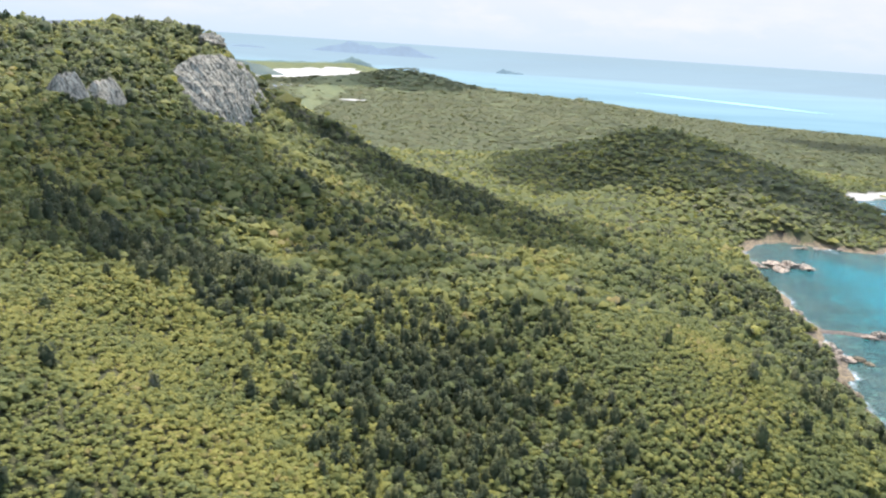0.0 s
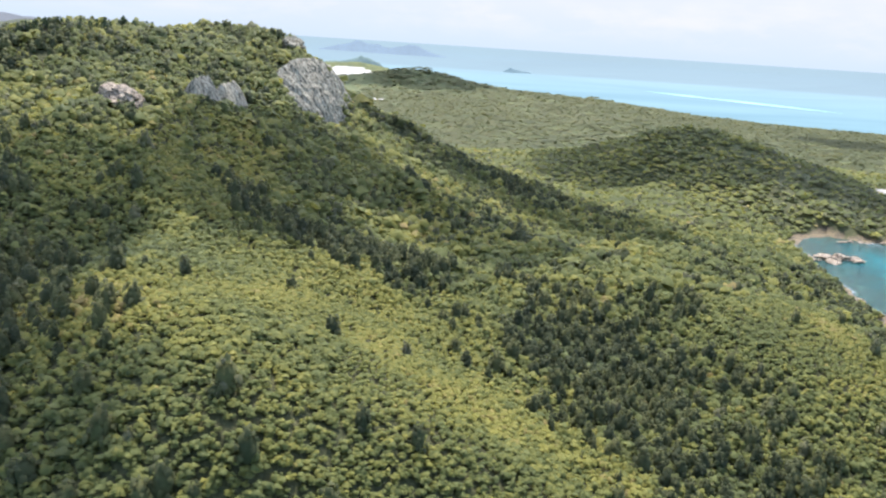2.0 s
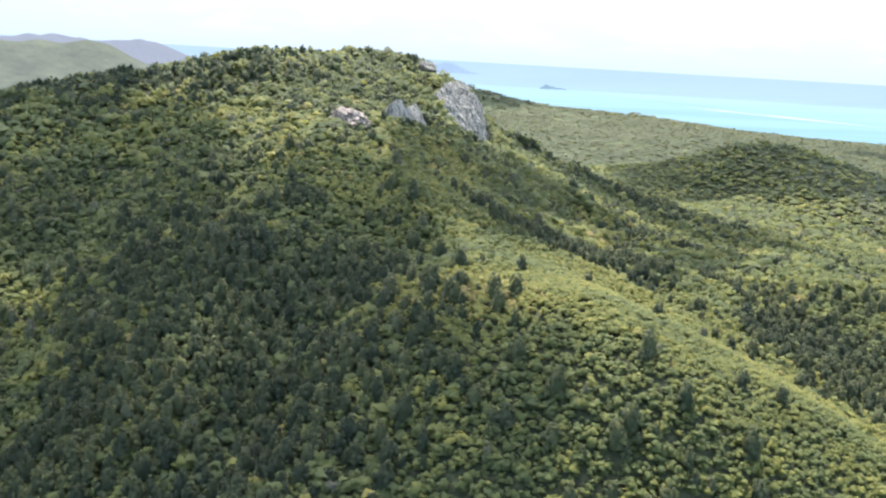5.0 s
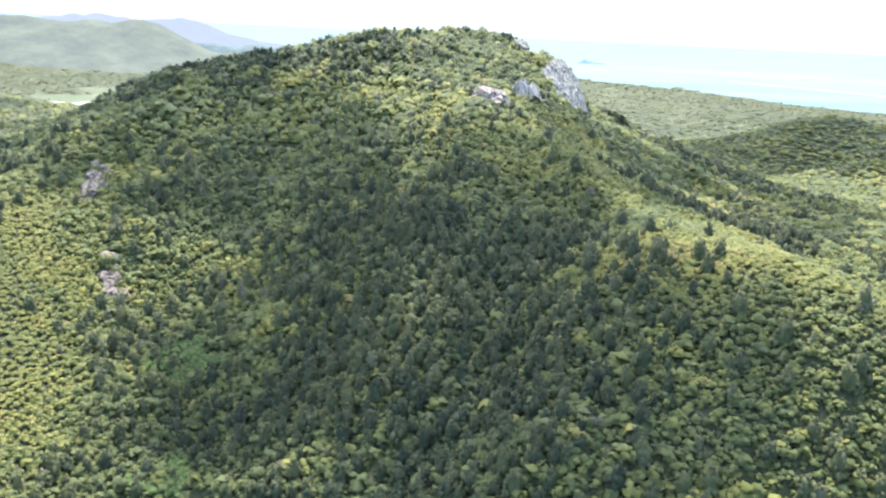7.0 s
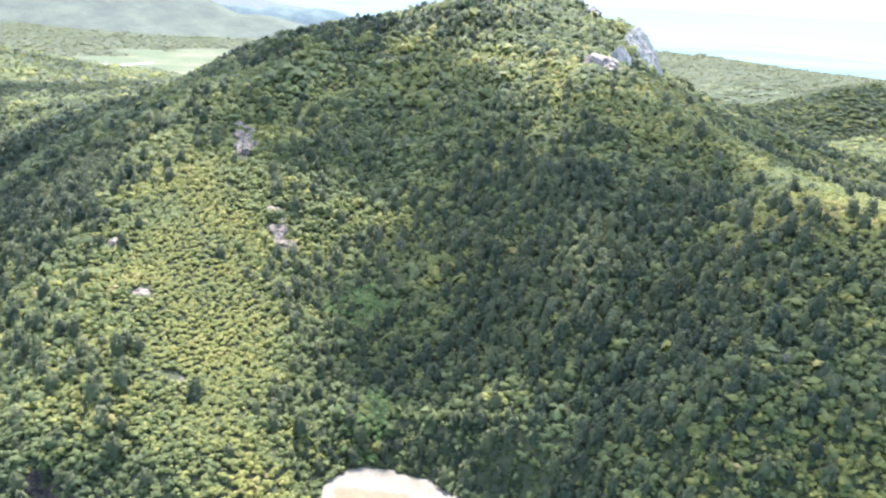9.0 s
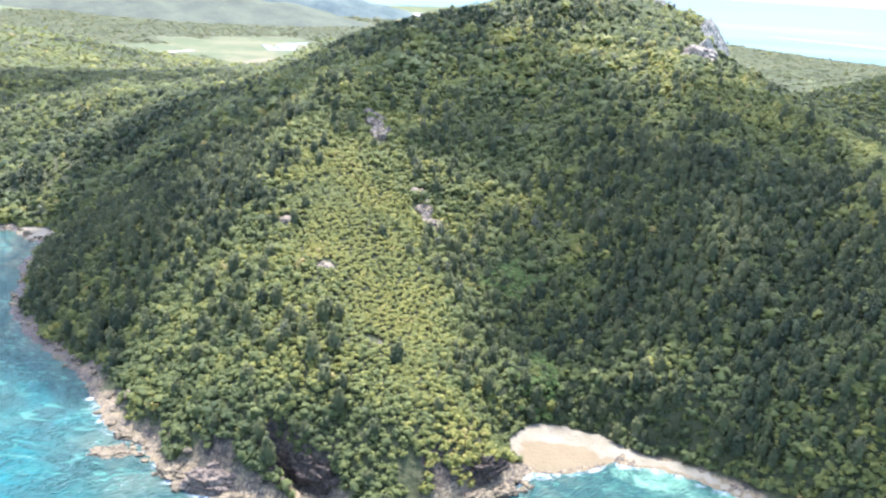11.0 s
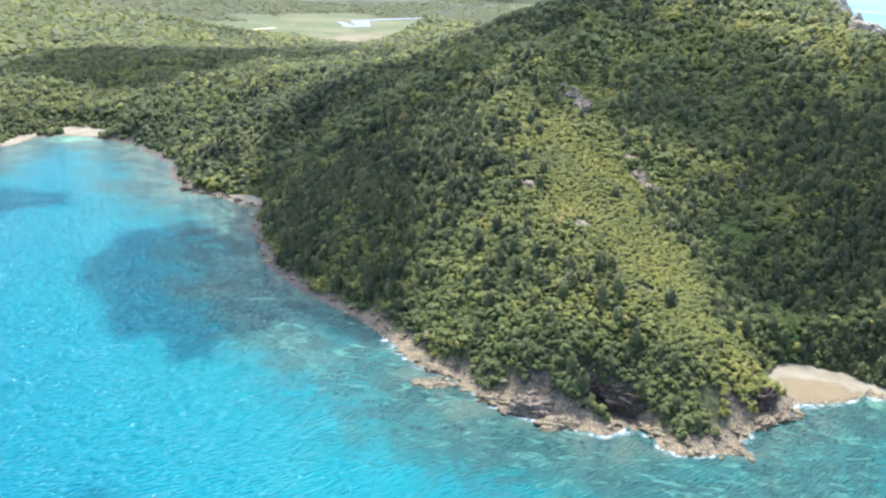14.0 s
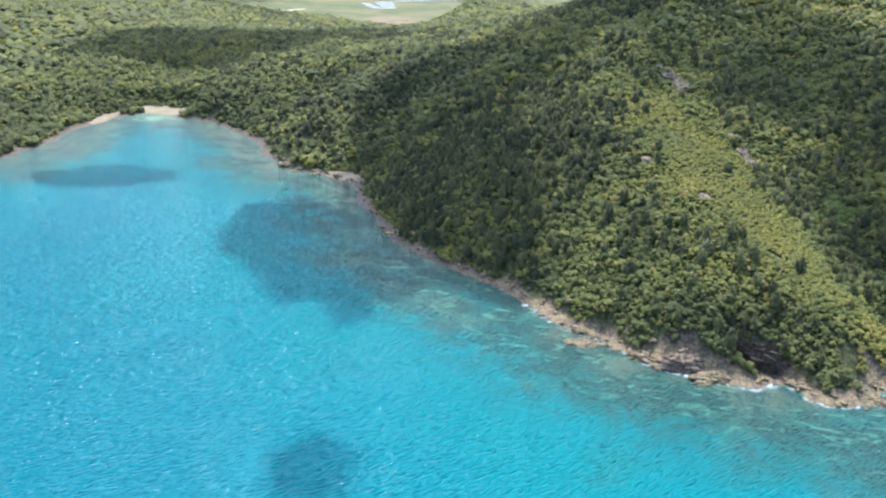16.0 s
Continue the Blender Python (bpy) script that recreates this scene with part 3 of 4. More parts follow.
def water(name, label, faces, material):
    used, faces = np.unique(faces, return_inverse=True)
    me = build(name, verts[used], faces.reshape(-1, 4), material=material)
    note(me, "depth", np.clip(-d[used] / 185, 0, 1))
    note(me, "surf", np.clip(1 - np.abs(d[used] + 0.6) / 3.6, 0, 1) * np.where((plan[used, 0] > -520) | (plan[used, 1] > 600), 1.0, 0.35) * (plan[used, 1] < 900))
    note(me, "reef", np.clip(1.2 - np.clip(-d[used], 0, None) / 120, 0, 1))
    bed = 1.5 * sum(np.exp(-(((plan[used, 0] - x) * 0.9 - (plan[used, 1] - y) * 0.43) / a) ** 4 - (((plan[used, 0] - x) * 0.43 + (plan[used, 1] - y) * 0.9) / 8.0) ** 4) for x, y, a in ((-284, 88, 21), (-254, 74, 16)))
    bed += np.exp(-((plan[used, 0] + 858) / 30) ** 2 - ((plan[used, 1] - 478) / 30) ** 2)
    note(me, "sandbed", np.clip(bed, 0, 1))
    note(me, "offing", np.clip((away[used] - 1000) / 900, 0, 1))
    note(me, "sheltered", np.clip((-500 - plan[used, 0]) / 60, 0, 1))
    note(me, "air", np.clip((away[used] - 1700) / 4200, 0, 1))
    return tagged(new(name, me), label, "sea", kind="structure")


water("sea", "bright turquoise sea with wind ripples over sand and reef", quads[~distant], SEA)
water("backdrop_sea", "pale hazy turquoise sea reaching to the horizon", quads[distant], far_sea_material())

t = np.linspace(0, 1, 60)
bar = np.stack([963 + 556 * t, 4029 - 872 * t], 1)
wide = 55 * np.sin(np.pi * np.clip(t, 0.03, 0.97)) * (1 + 0.5 * wobble(bar, 160, 61))
verts_bar = np.vstack([np.c_[bar + np.outer(wide, (0.4, 0.9)) * k, np.full(60, 2.5)] for k in (-1, 1)])
i = np.arange(59)
pale = Nodes("hazy_shoal_water")
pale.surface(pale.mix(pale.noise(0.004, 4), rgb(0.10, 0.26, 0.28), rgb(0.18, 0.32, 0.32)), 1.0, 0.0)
# haze over the shoal, put in as emission
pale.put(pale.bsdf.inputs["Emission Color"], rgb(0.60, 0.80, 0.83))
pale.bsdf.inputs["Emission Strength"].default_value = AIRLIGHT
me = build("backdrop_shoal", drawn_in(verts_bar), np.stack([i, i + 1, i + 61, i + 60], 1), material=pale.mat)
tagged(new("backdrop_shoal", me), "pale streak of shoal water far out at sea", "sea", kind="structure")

az = np.radians(np.linspace(-62, 62, 63))
zs = np.array([60, 140, 165, 200, 260, 360, 520, 760, 1000.0])
ring = np.array([(CENTRE[0] + 4480 * math.sin(a), CENTRE[1] + 4480 * math.cos(a), h) for h in zs for a in az])
i = (np.arange(len(zs) - 1)[:, None] * len(az) + np.arange(len(az) - 1)[None, :]).ravel()
me = build("backdrop", ring, np.stack([i, i + 1, i + 1 + len(az), i + len(az)], 1), material=plain_glow("hazy_air", (0.78, 0.90, 0.97), (0.93, 0.96, 0.98), (1.0, 1.0, 1.0)))
tagged(new("backdrop", me), "bright white hazy sky with thin clouds over the sea", "sky", kind="structure")


def far_ridge(name, label, lit, shade, glow, spine, width, seed):
    """A distant island or range: a lumpy ridge along a spine of (x, y, height)."""
    spine = np.array(spine, float)
    t = np.linspace(0, len(spine) - 1, 72)
    line = np.stack([np.interp(t, np.arange(len(spine)), spine[:, k]) for k in range(3)], 1)
    way = np.gradient(line[:, :2], axis=0)
    way /= np.hypot(*way.T)[:, None]
    side = np.stack([-way[:, 1], way[:, 0]], 1)
    rows = []
    for k in np.linspace(-1, 1, 17):
        p = line[:, :2] + side * (k * width * (0.35 + 0.65 * np.sin(np.pi * np.linspace(0.04, 0.96, 72)))[:, None])
        ups = line[:, 2] * (1 - abs(k) ** 1.5) * (1 + 0.22 * wobble(p, width * 0.5, seed) + 0.12 * wobble(p, width * 0.18, seed + 1))
        rows.append(np.c_[p, np.maximum(ups, 0) - 3])
    i = (np.arange(16)[:, None] * 72 + np.arange(71)[None, :]).ravel()
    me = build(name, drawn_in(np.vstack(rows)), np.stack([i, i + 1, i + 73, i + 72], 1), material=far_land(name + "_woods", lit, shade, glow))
    return tagged(new(name, me), label, "island" if "island" in name else "mountains", kind="structure")


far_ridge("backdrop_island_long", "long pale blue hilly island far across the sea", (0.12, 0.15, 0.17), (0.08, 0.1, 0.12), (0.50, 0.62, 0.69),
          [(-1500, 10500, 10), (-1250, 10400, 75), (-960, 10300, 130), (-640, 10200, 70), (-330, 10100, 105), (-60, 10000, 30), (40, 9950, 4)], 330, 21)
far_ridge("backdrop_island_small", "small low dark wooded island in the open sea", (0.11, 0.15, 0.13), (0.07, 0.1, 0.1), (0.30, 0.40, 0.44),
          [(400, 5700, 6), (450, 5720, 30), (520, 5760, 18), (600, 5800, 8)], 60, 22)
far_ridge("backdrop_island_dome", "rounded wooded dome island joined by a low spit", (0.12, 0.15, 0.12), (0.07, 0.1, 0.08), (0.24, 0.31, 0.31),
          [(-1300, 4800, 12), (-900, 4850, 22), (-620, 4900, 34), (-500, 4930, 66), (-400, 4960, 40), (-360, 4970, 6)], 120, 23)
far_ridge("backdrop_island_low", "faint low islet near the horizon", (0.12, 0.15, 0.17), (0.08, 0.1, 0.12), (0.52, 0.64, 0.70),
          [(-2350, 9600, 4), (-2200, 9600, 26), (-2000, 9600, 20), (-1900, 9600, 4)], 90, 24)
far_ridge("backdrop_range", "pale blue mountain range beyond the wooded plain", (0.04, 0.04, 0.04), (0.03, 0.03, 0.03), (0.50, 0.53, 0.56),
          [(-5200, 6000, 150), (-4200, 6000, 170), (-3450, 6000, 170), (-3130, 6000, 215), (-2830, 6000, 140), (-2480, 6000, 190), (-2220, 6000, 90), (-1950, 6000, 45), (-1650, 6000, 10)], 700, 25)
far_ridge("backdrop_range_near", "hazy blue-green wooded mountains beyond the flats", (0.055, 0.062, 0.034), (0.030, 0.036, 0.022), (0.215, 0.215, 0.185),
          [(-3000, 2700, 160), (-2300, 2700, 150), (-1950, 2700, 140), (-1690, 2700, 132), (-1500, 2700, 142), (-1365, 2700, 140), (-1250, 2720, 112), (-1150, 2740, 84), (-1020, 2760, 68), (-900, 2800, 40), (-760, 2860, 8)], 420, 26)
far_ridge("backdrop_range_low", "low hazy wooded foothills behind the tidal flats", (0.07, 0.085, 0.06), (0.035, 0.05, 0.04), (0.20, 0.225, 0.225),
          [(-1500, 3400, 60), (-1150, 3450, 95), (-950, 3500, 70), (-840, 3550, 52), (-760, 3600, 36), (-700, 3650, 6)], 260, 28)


# ---- unseen clouds overhead, placed to shade parts of the land ----
def cloud(x, y, z, a, b, turn, seed, material=None, high=950.0):
    """A flat-based lumpy cloud whose shade falls round (x, y, z)."""
    bm = bmesh.new()
    bmesh.ops.create_icosphere(bm, subdivisions=4, radius=1)
    for v in bm.verts:
        n = noise.fractal(v.co * 2.1 + Vector((seed * 7.3, seed, 0)), 0.8, 2.0, 5)
        v.co *= 1 + 0.55 * n
        v.co.z *= 0.55 if v.co.z > 0 else 0.2
    me = bpy.data.meshes.new("cloud")
    bm.to_mesh(me)
    bm.free()
    me.materials.append(material or CLOUD)
    ob = new("cloud", me)
    k = (high - z) / SUN_WAY.z
    ob.matrix_world = pose(x + SUN_WAY.x * k, y + SUN_WAY.y * k, high, 0, 0, turn) @ Matrix.Diagonal((a, b, min(a, b), 1))
    return tagged(ob, "white fair-weather cumulus cloud high over the island", "cloud", "clouds over the island")


# some follow cloud shade on land and sea; others only darken woods or reef
for c in ((-640, 180, 0, 38, 80, 28, 2), (-810, 285, 0, 46, 24, 20, 18, THIN_CLOUD), (-592, -26, 0, 14, 16, 0, 12, THIN_CLOUD),
          (-299, 228, 60, 47, 66, -8, 1, HALF_CLOUD, 1500), (-212, 254, 92, 42, 54, -8, 23, THIN_CLOUD, 1500), (-582, 285, 40, 58, 125, 12, 9, MID_CLOUD), (-375, 350, 100, 75, 55, 10, 22, THIN_CLOUD), (-500, 440, 110, 110, 75, 10, 5, MID_CLOUD), (-150, 365, 100, 46, 80, 5, 16, MID_CLOUD), (-205, 130, 60, 62, 50, 0, 17, THIN_CLOUD),
          (-18, 668, 65, 135, 58, -16, 3), (-115, 475, 95, 46, 56, -20, 14, HALF_CLOUD), (-25, 450, 70, 46, 75, 0, 15, HALF_CLOUD),
          (305, 1085, 60, 225, 140, -15, 4), (470, 940, 30, 70, 80, 0, 20, MID_CLOUD), (900, 1750, 10, 160, 90, 0, 8), (-210, 2960, 40, 300, 150, 0, 13, MID_CLOUD),
          (-800, 680, 40, 190, 80, 10, 10, MID_CLOUD), (-960, 1130, 40, 90, 60, 0, 21, THIN_CLOUD)):
    cloud(*c)


# ---- rocks ----
def rock_mesh(name, seed, material, sub=4, rough=0.35, blocky=0.5, flute=0.0, square=0.0):
    bm = bmesh.new()
    bmesh.ops.create_icosphere(bm, subdivisions=sub, radius=1)
    o = Vector((seed * 3.7, seed * 1.3, seed * 2.1))
    for v in bm.verts:
        p = v.co.copy()
        n = noise.fractal(p * 1.6 + o, 0.9, 2.1, 6)
        cell = noise.cell(p * 2.6 + o)
        ribs = noise.noise(Vector((p.x * 7, p.y * 7, p.z * 1.2)) + o)
        fine = abs(noise.noise(Vector((p.x * 17, p.y * 17, p.z * 2.2)) + o))
        full = max(abs(p.x), abs(p.y), abs(p.z)) ** -square
        v.co = p * full * (1 + rough * n + blocky * 0.16 * cell + flute * (0.10 * ribs + 0.12 * min(fine, 0.35)))
    me = bpy.data.meshes.new(name)
    bm.to_mesh(me)
    bm.free()
    me.materials.append(material)
    return me


def outcrop(name, label, x, y, z, size, turn, tilt, seed, material, sub=4, rough=0.35, flute=0.0, blocky=0.6, square=0.0):
    ob = new(name, rock_mesh(name, seed, material, sub, rough, blocky, flute, square))
    ob.matrix_world = pose(x, y, z, tilt, 0, turn) @ Matrix.Diagonal((*size, 1))
    return tagged(ob, label, "rock")


def cliff_face(name, label, a, b, foot, top, back, seed, material, fine_steps=130, ends=(2.6, 2.6)):
    """A steep fluted rock face along a line from a to b, leaning back into the hill and capped behind."""
    a, b = np.array(a, float), np.array(b, float)
    run = np.hypot(*(b - a))
    way = (b - a) / run
    out = np.array([way[1], -way[0]])
    us, vs = np.linspace(0, 1, fine_steps), np.r_[np.linspace(0, 1, fine_steps * 3 // 7), np.linspace(1.04, 1.6, 10)]
    verts = []
    for v in vs:
        for u in us:
            shape = max(0.0, 1 - abs(2 * u - 1) ** ends[int(u > 0.5)]) ** 0.5
            ragged = 1.6 * noise.fractal(Vector((u * 5 + seed, 0.3, 2.0)), 0.9, 2.0, 4)
            up = min(v, 1.0)
            z = foot + (top - foot) * (shape * (0.95 + 0.045 * ragged)) * (up - 0.10 * up ** 3) - 6 * (1 - shape) - 30 * max(0, v - 1)
            lean = (back[0] + (back[1] - back[0]) * u) * up ** 1.25 + 26 * max(0, v - 1)
            x_along = u * run + 5.0 * up
            flute = noise.noise(Vector((x_along * 0.21 + 1.2 * up, z * 0.028, seed)))
            fine = abs(noise.noise(Vector((x_along * 0.40, z * 0.05, seed + 4))))
            ledge = noise.fractal(Vector((x_along * 0.12, z * 0.22, seed + 9)), 0.9, 2.0, 5)
            push = min(1.0, run / 60) * (2.2 * flute - 2.4 * min(fine, 0.3) + 1.0 * ledge + 5.0 * math.sin(math.pi * u) * (1 - 0.5 * up)) * min(1.0, 2.2 - v)
            q = a + way * (u * run) + out * (push - lean)
            verts.append((q[0], q[1], z))
    n = len(us)
    i = (np.arange(len(vs) - 1)[:, None] * n + np.arange(n - 1)[None, :]).ravel()
    return tagged(new(name, build(name, np.array(verts), np.stack([i, i + 1, i + n + 1, i + n], 1), material=material, smooth=False)), label, "rock")


cliff_face("rock_cliff", "grey fluted granite cliff high on the wooded mountain", (-150, 545), (-124, 655), 106, 160, (34, 20), 3.0, GRANITE, 130, (3.2, 5.5))
outcrop("rock_cliff", "bare grey granite edge above the cliff", -189, 706, 160, (9, 16, 7), -10, 0, 2, GRANITE, 5)
cliff_face("rock_outcrop", "streaked grey granite outcrop among trees", (-185, 468), (-179, 498), 120, 143, (11, 9), 5.0, GRANITE, 64, (4.0, 6.0))
cliff_face("rock_outcrop", "split grey granite knob among trees", (-195, 443), (-187, 466), 125, 147, (10, 9), 8.0, GRANITE, 64, (5.0, 4.0))
outcrop("rock_outcrop", "pale rounded granite dome on the wooded spur", -222, 388, 133, (11, 16, 8), 25, 0, 5, PALE_ROCK, 5, 0.3)
picks = random.Random(5)
for x, y, count, dx, dy in ((-424, 295, 18, 6.0, -20), (-388, 232, 15, 5.0, -9)):
    for k in range(count):
        drift = picks.uniform(-1, 1)
        px, py = x + drift * dx + picks.gauss(0, 2.0), y + drift * dy + picks.gauss(0, 1.8)
        ground = float(height(np.array([[px, py]]))[0])
        outcrop("rock_outcrop", "pale pinkish rock slab bare on the wooded slope", px, py, ground + 1.2, (picks.uniform(1.3, 3.0), picks.uniform(1.8, 4.2), picks.uniform(1.4, 2.8)), picks.uniform(-40, 60), 38, 60 + k, PINK_ROCK, 3, 0.3, 0.2, 0.9)
for x, y, zz, r, s in ((-453, 196, 59, 4, 8), (-427, 160, 50, 4, 9), (-399, 120, 33, 3.4, 10), (-119, 167, 87, 3.2, 11), (-101, 160, 86, 2.6, 12)):
    outcrop("rock_outcrop", "small pinkish rock bare among low scrub", x, y, zz, (r, r * 0.8, r * 0.6), s * 40, 0, s, PINK_ROCK, 3)

# headland and east bay rocks
outcrop("shore_rock", "broad grey-pink sloping rock slab at the headland's foot", -448, 67, 2.2, (11, 6, 4.6), 12, 14, 21, SLAB_ROCK, 5, 0.22, 0.0, 0.8)
outcrop("shore_rock", "dark split rock wall above the wave-cut ledge", -417, 72, 5, (12, 3.5, 6.5), -28, 10, 23, SHADED_ROCK, 5, 0.35, 0.5, 0.8)
outcrop("shore_rock", "dark split rock wall above the wave-cut ledge", -379, 71, 4.5, (6, 5, 6.5), 20, 10, 24, SHADED_ROCK, 5, 0.4, 0.5, 0.8)
outcrop("shore_rock", "dark split rock wall above the wave-cut ledge", -353, 82, 4, (8, 4, 6), 40, 8, 25, SHADED_ROCK, 5, 0.4, 0.5, 0.8)
for x, y, zz, a, b, c, turn, seed in ((-438, 58, 0.6, 9, 4.5, 1.8, 20, 22), (-398, 57, 0.5, 9, 3.5, 1.8, -20, 27), (-381, 54, 0.6, 8, 4, 2.4, -35, 28), (-373, 49, 0.2, 7, 2.2, 1.2, -30, 41), (-466, 73, 0.6, 7, 4, 2, -40, 29),
                                      (-357, 70, 0.6, 7, 3.5, 2.2, 35, 26), (-346, 76, 0.6, 5, 3, 2, 30, 42), (-492, 82, -0.3, 8, 5, 1.1, 10, 43), (-490, 96, 0.4, 8, 4, 1.6, -50, 44), (-514, 130, 0.4, 8, 4, 1.6, -50, 45), (-692, 340, 1, 8, 4, 3, 20, 30)):
    outcrop("shore_rock", "craggy ochre rock shelf at the water's edge", x, y, zz, (a, b, c), turn, 0, seed, TAN_ROCK, 4, 0.4, 0.3, 1.0)


def rock_heap(label, x, y, a, b, tall, turn, count, seed, material):
    """A heap of separate boulders and slabs on an oval, highest in the middle."""
    r = random.Random(seed)
    for k in range(count):
        way, far = r.uniform(0, 6.283), math.sqrt((k + 0.3) / count)
        u, v = a * far * math.cos(way), b * far * math.sin(way)
        c, s = math.cos(radians(turn)), math.sin(radians(turn))
        h = tall * (1.05 - 0.75 * far) * r.uniform(0.7, 1.2)
        w = min(a, b) * r.uniform(0.3, 0.55) + 0.8
        outcrop("shore_rock", label, x + u * c - v * s, y + u * s + v * c, h * 0.3, (w * r.uniform(0.9, 1.6), w, h * 0.75), turn + r.uniform(-40, 40), r.uniform(-12, 12), seed * 20 + k, material, 3, 0.42, 0.3, 0.9)


for label, x, y, a, b, tall, turn, count, seed, material in (
        ("weathered cream granite rocks of the islet in the bay", 320, 697, 23, 11, 5.5, 10, 9, 31, PALE_ROCK),
        ("low pale rocks joining the islet to the shore", 288, 694, 9, 7, 3.0, 20, 4, 32, PALE_ROCK),
        ("low cream rocks along the far side of the bay", 372, 776, 20, 3.5, 2.2, 6, 6, 33, PALE_ROCK),
        ("low cream rocks along the far side of the bay", 408, 778, 14, 3.5, 2.2, 0, 4, 34, PALE_ROCK),
        ("pale split granite rocks on the wooded point", 262, 550, 8, 18, 5.0, 5, 9, 35, PALE_ROCK),
        ("weathered granite rocks with surf at their foot", 252, 474, 9, 18, 6.0, 10, 10, 36, PALE_ROCK),
        ("low brown rock spit running into the bay", 270, 469, 10, 3.5, 3.2, -32, 5, 37, TAN_ROCK),
        ("steep brown rocks below the wooded slope", 231, 424, 6, 18, 7.5, 12, 9, 38, TAN_ROCK),
        ("brown and cream rocks at the end of the reef bar", 306, 515, 10, 6, 5.0, 10, 5, 39, PALE_ROCK)):
    rock_heap(label, x, y, a, b, tall, turn, count, seed, material)


def strip(name, label, category, line, widths, lift, material, seed, rough=0.0, follow=False):
    """A ragged ribbon over the land or the sea bed along a line."""
    line = np.array(line, float)
    n = 40 * len(line)
    t = np.linspace(0, len(line) - 1, n)
    mid = np.stack([np.interp(t, np.arange(len(line)), line[:, k]) for k in (0, 1)], 1)
    for _ in range(90):
        mid[1:-1] = (mid[:-2] + 2 * mid[1:-1] + mid[2:]) / 4
    way = np.gradient(mid, axis=0)
    side = np.stack([-way[:, 1], way[:, 0]], 1) / np.hypot(*way.T)[:, None]
    w = np.interp(t, np.arange(len(line)), widths)
    rows = []
    for k in np.linspace(-1, 1, 7):
        p = mid + side * (k * w * (1 + 0.4 * wobble(mid + k * 40, 22, seed)))[:, None]
        z = np.maximum(lift, height(p) + 0.8 if follow else lift) + rough * (1 - abs(k)) * (0.6 + 0.6 * wobble(p, 6, seed + 1))
        rows.append(np.c_[p, z - 0.4 * (abs(k) > 0.99)])
    i = (np.arange(6)[:, None] * n + np.arange(n - 1)[None, :]).ravel()
    me = build(name, drawn_in(np.vstack(rows)), np.stack([i, i + 1, i + n + 1, i + n], 1), material=material)
    return tagged(new(name, me), label, category, kind="structure")


REEF = rock("brown_reef_flat", (0.16, 0.12, 0.085), (0.10, 0.08, 0.06), (0.05, 0.045, 0.035))
strip("reef_bar", "low brown bar of reef and sand joining the islet", "reef", [(244, 514), (262, 523), (284, 521), (312, 515)], (8, 5, 5, 6), 0.3, REEF, 71, 0.7)
creek = Nodes("creek_water")
# base colour made pale in place of the bright sky's reflection
creek.surface(creek.mix(creek.noise(0.02, 3), rgb(0.13, 0.145, 0.145), rgb(0.19, 0.20, 0.19)), 0.12, 0.5)
creek.bump(creek.noise(0.3, 3), 0.2, 0.3)
strip("creek", "pale winding tidal creek over the green flats", "creek", [(-871, 1770), (-818, 1657), (-797, 1690), (-838, 1828), (-781, 1904), (-706, 2016), (-640, 2120), (-640, 2298), (-613, 2595), (-503, 2858)], (10, 20, 16, 22, 12, 16, 50, 75, 60, 40), 4.6, creek.mat, 72, 0.0, True)
sandbar = Nodes("cream_sand_bank")
sandbar.surface(sandbar.mix(sandbar.noise(0.06, 4), rgb(0.24, 0.21, 0.14), rgb(0.34, 0.30, 0.215)), 0.95, 0.1)
strip("sand_bank", "bare cream sand bank beside the tidal flats", "sand", [(-1034, 1467), (-1000, 1395), (-985, 1395), (-990, 1466), (-963, 1538)], (10, 22, 15, 9, 6), 5.0, sandbar.mat, 73, 0.0, True)


# ---- woods ----
rng = np.random.default_rng(7)


OCTA = (np.array([(1, 0, 0), (0, 1, 0), (-1, 0, 0), (0, -1, 0), (0, 0, 1.0)]), np.array([(0, 1, 4), (1, 2, 4), (2, 3, 4), (3, 0, 4)]))


def rings(sides, levels, r):
    """An uneven closed-top body of rings (radius, height) under an apex height."""
    *body, apex = levels
    v = [(rad * (0.85 + 0.3 * r.random()) * math.cos(2 * math.pi * (k + 0.5 * (i % 2)) / sides), rad * (0.85 + 0.3 * r.random()) * math.sin(2 * math.pi * (k + 0.5 * (i % 2)) / sides), h)
         for i, (rad, h) in enumerate(body) for k in range(sides)] + [(0, 0, apex)]
    f = []
    for i in range(len(body) - 1):
        for k in range(sides):
            a, b = i * sides + k, i * sides + (k + 1) % sides
            f += [(a, b, a + sides), (b, b + sides, a + sides)]
    last = (len(body) - 1) * sides
    f += [(last + k, last + (k + 1) % sides, len(v) - 1) for k in range(sides)]
    return np.array(v, float), np.array(f)


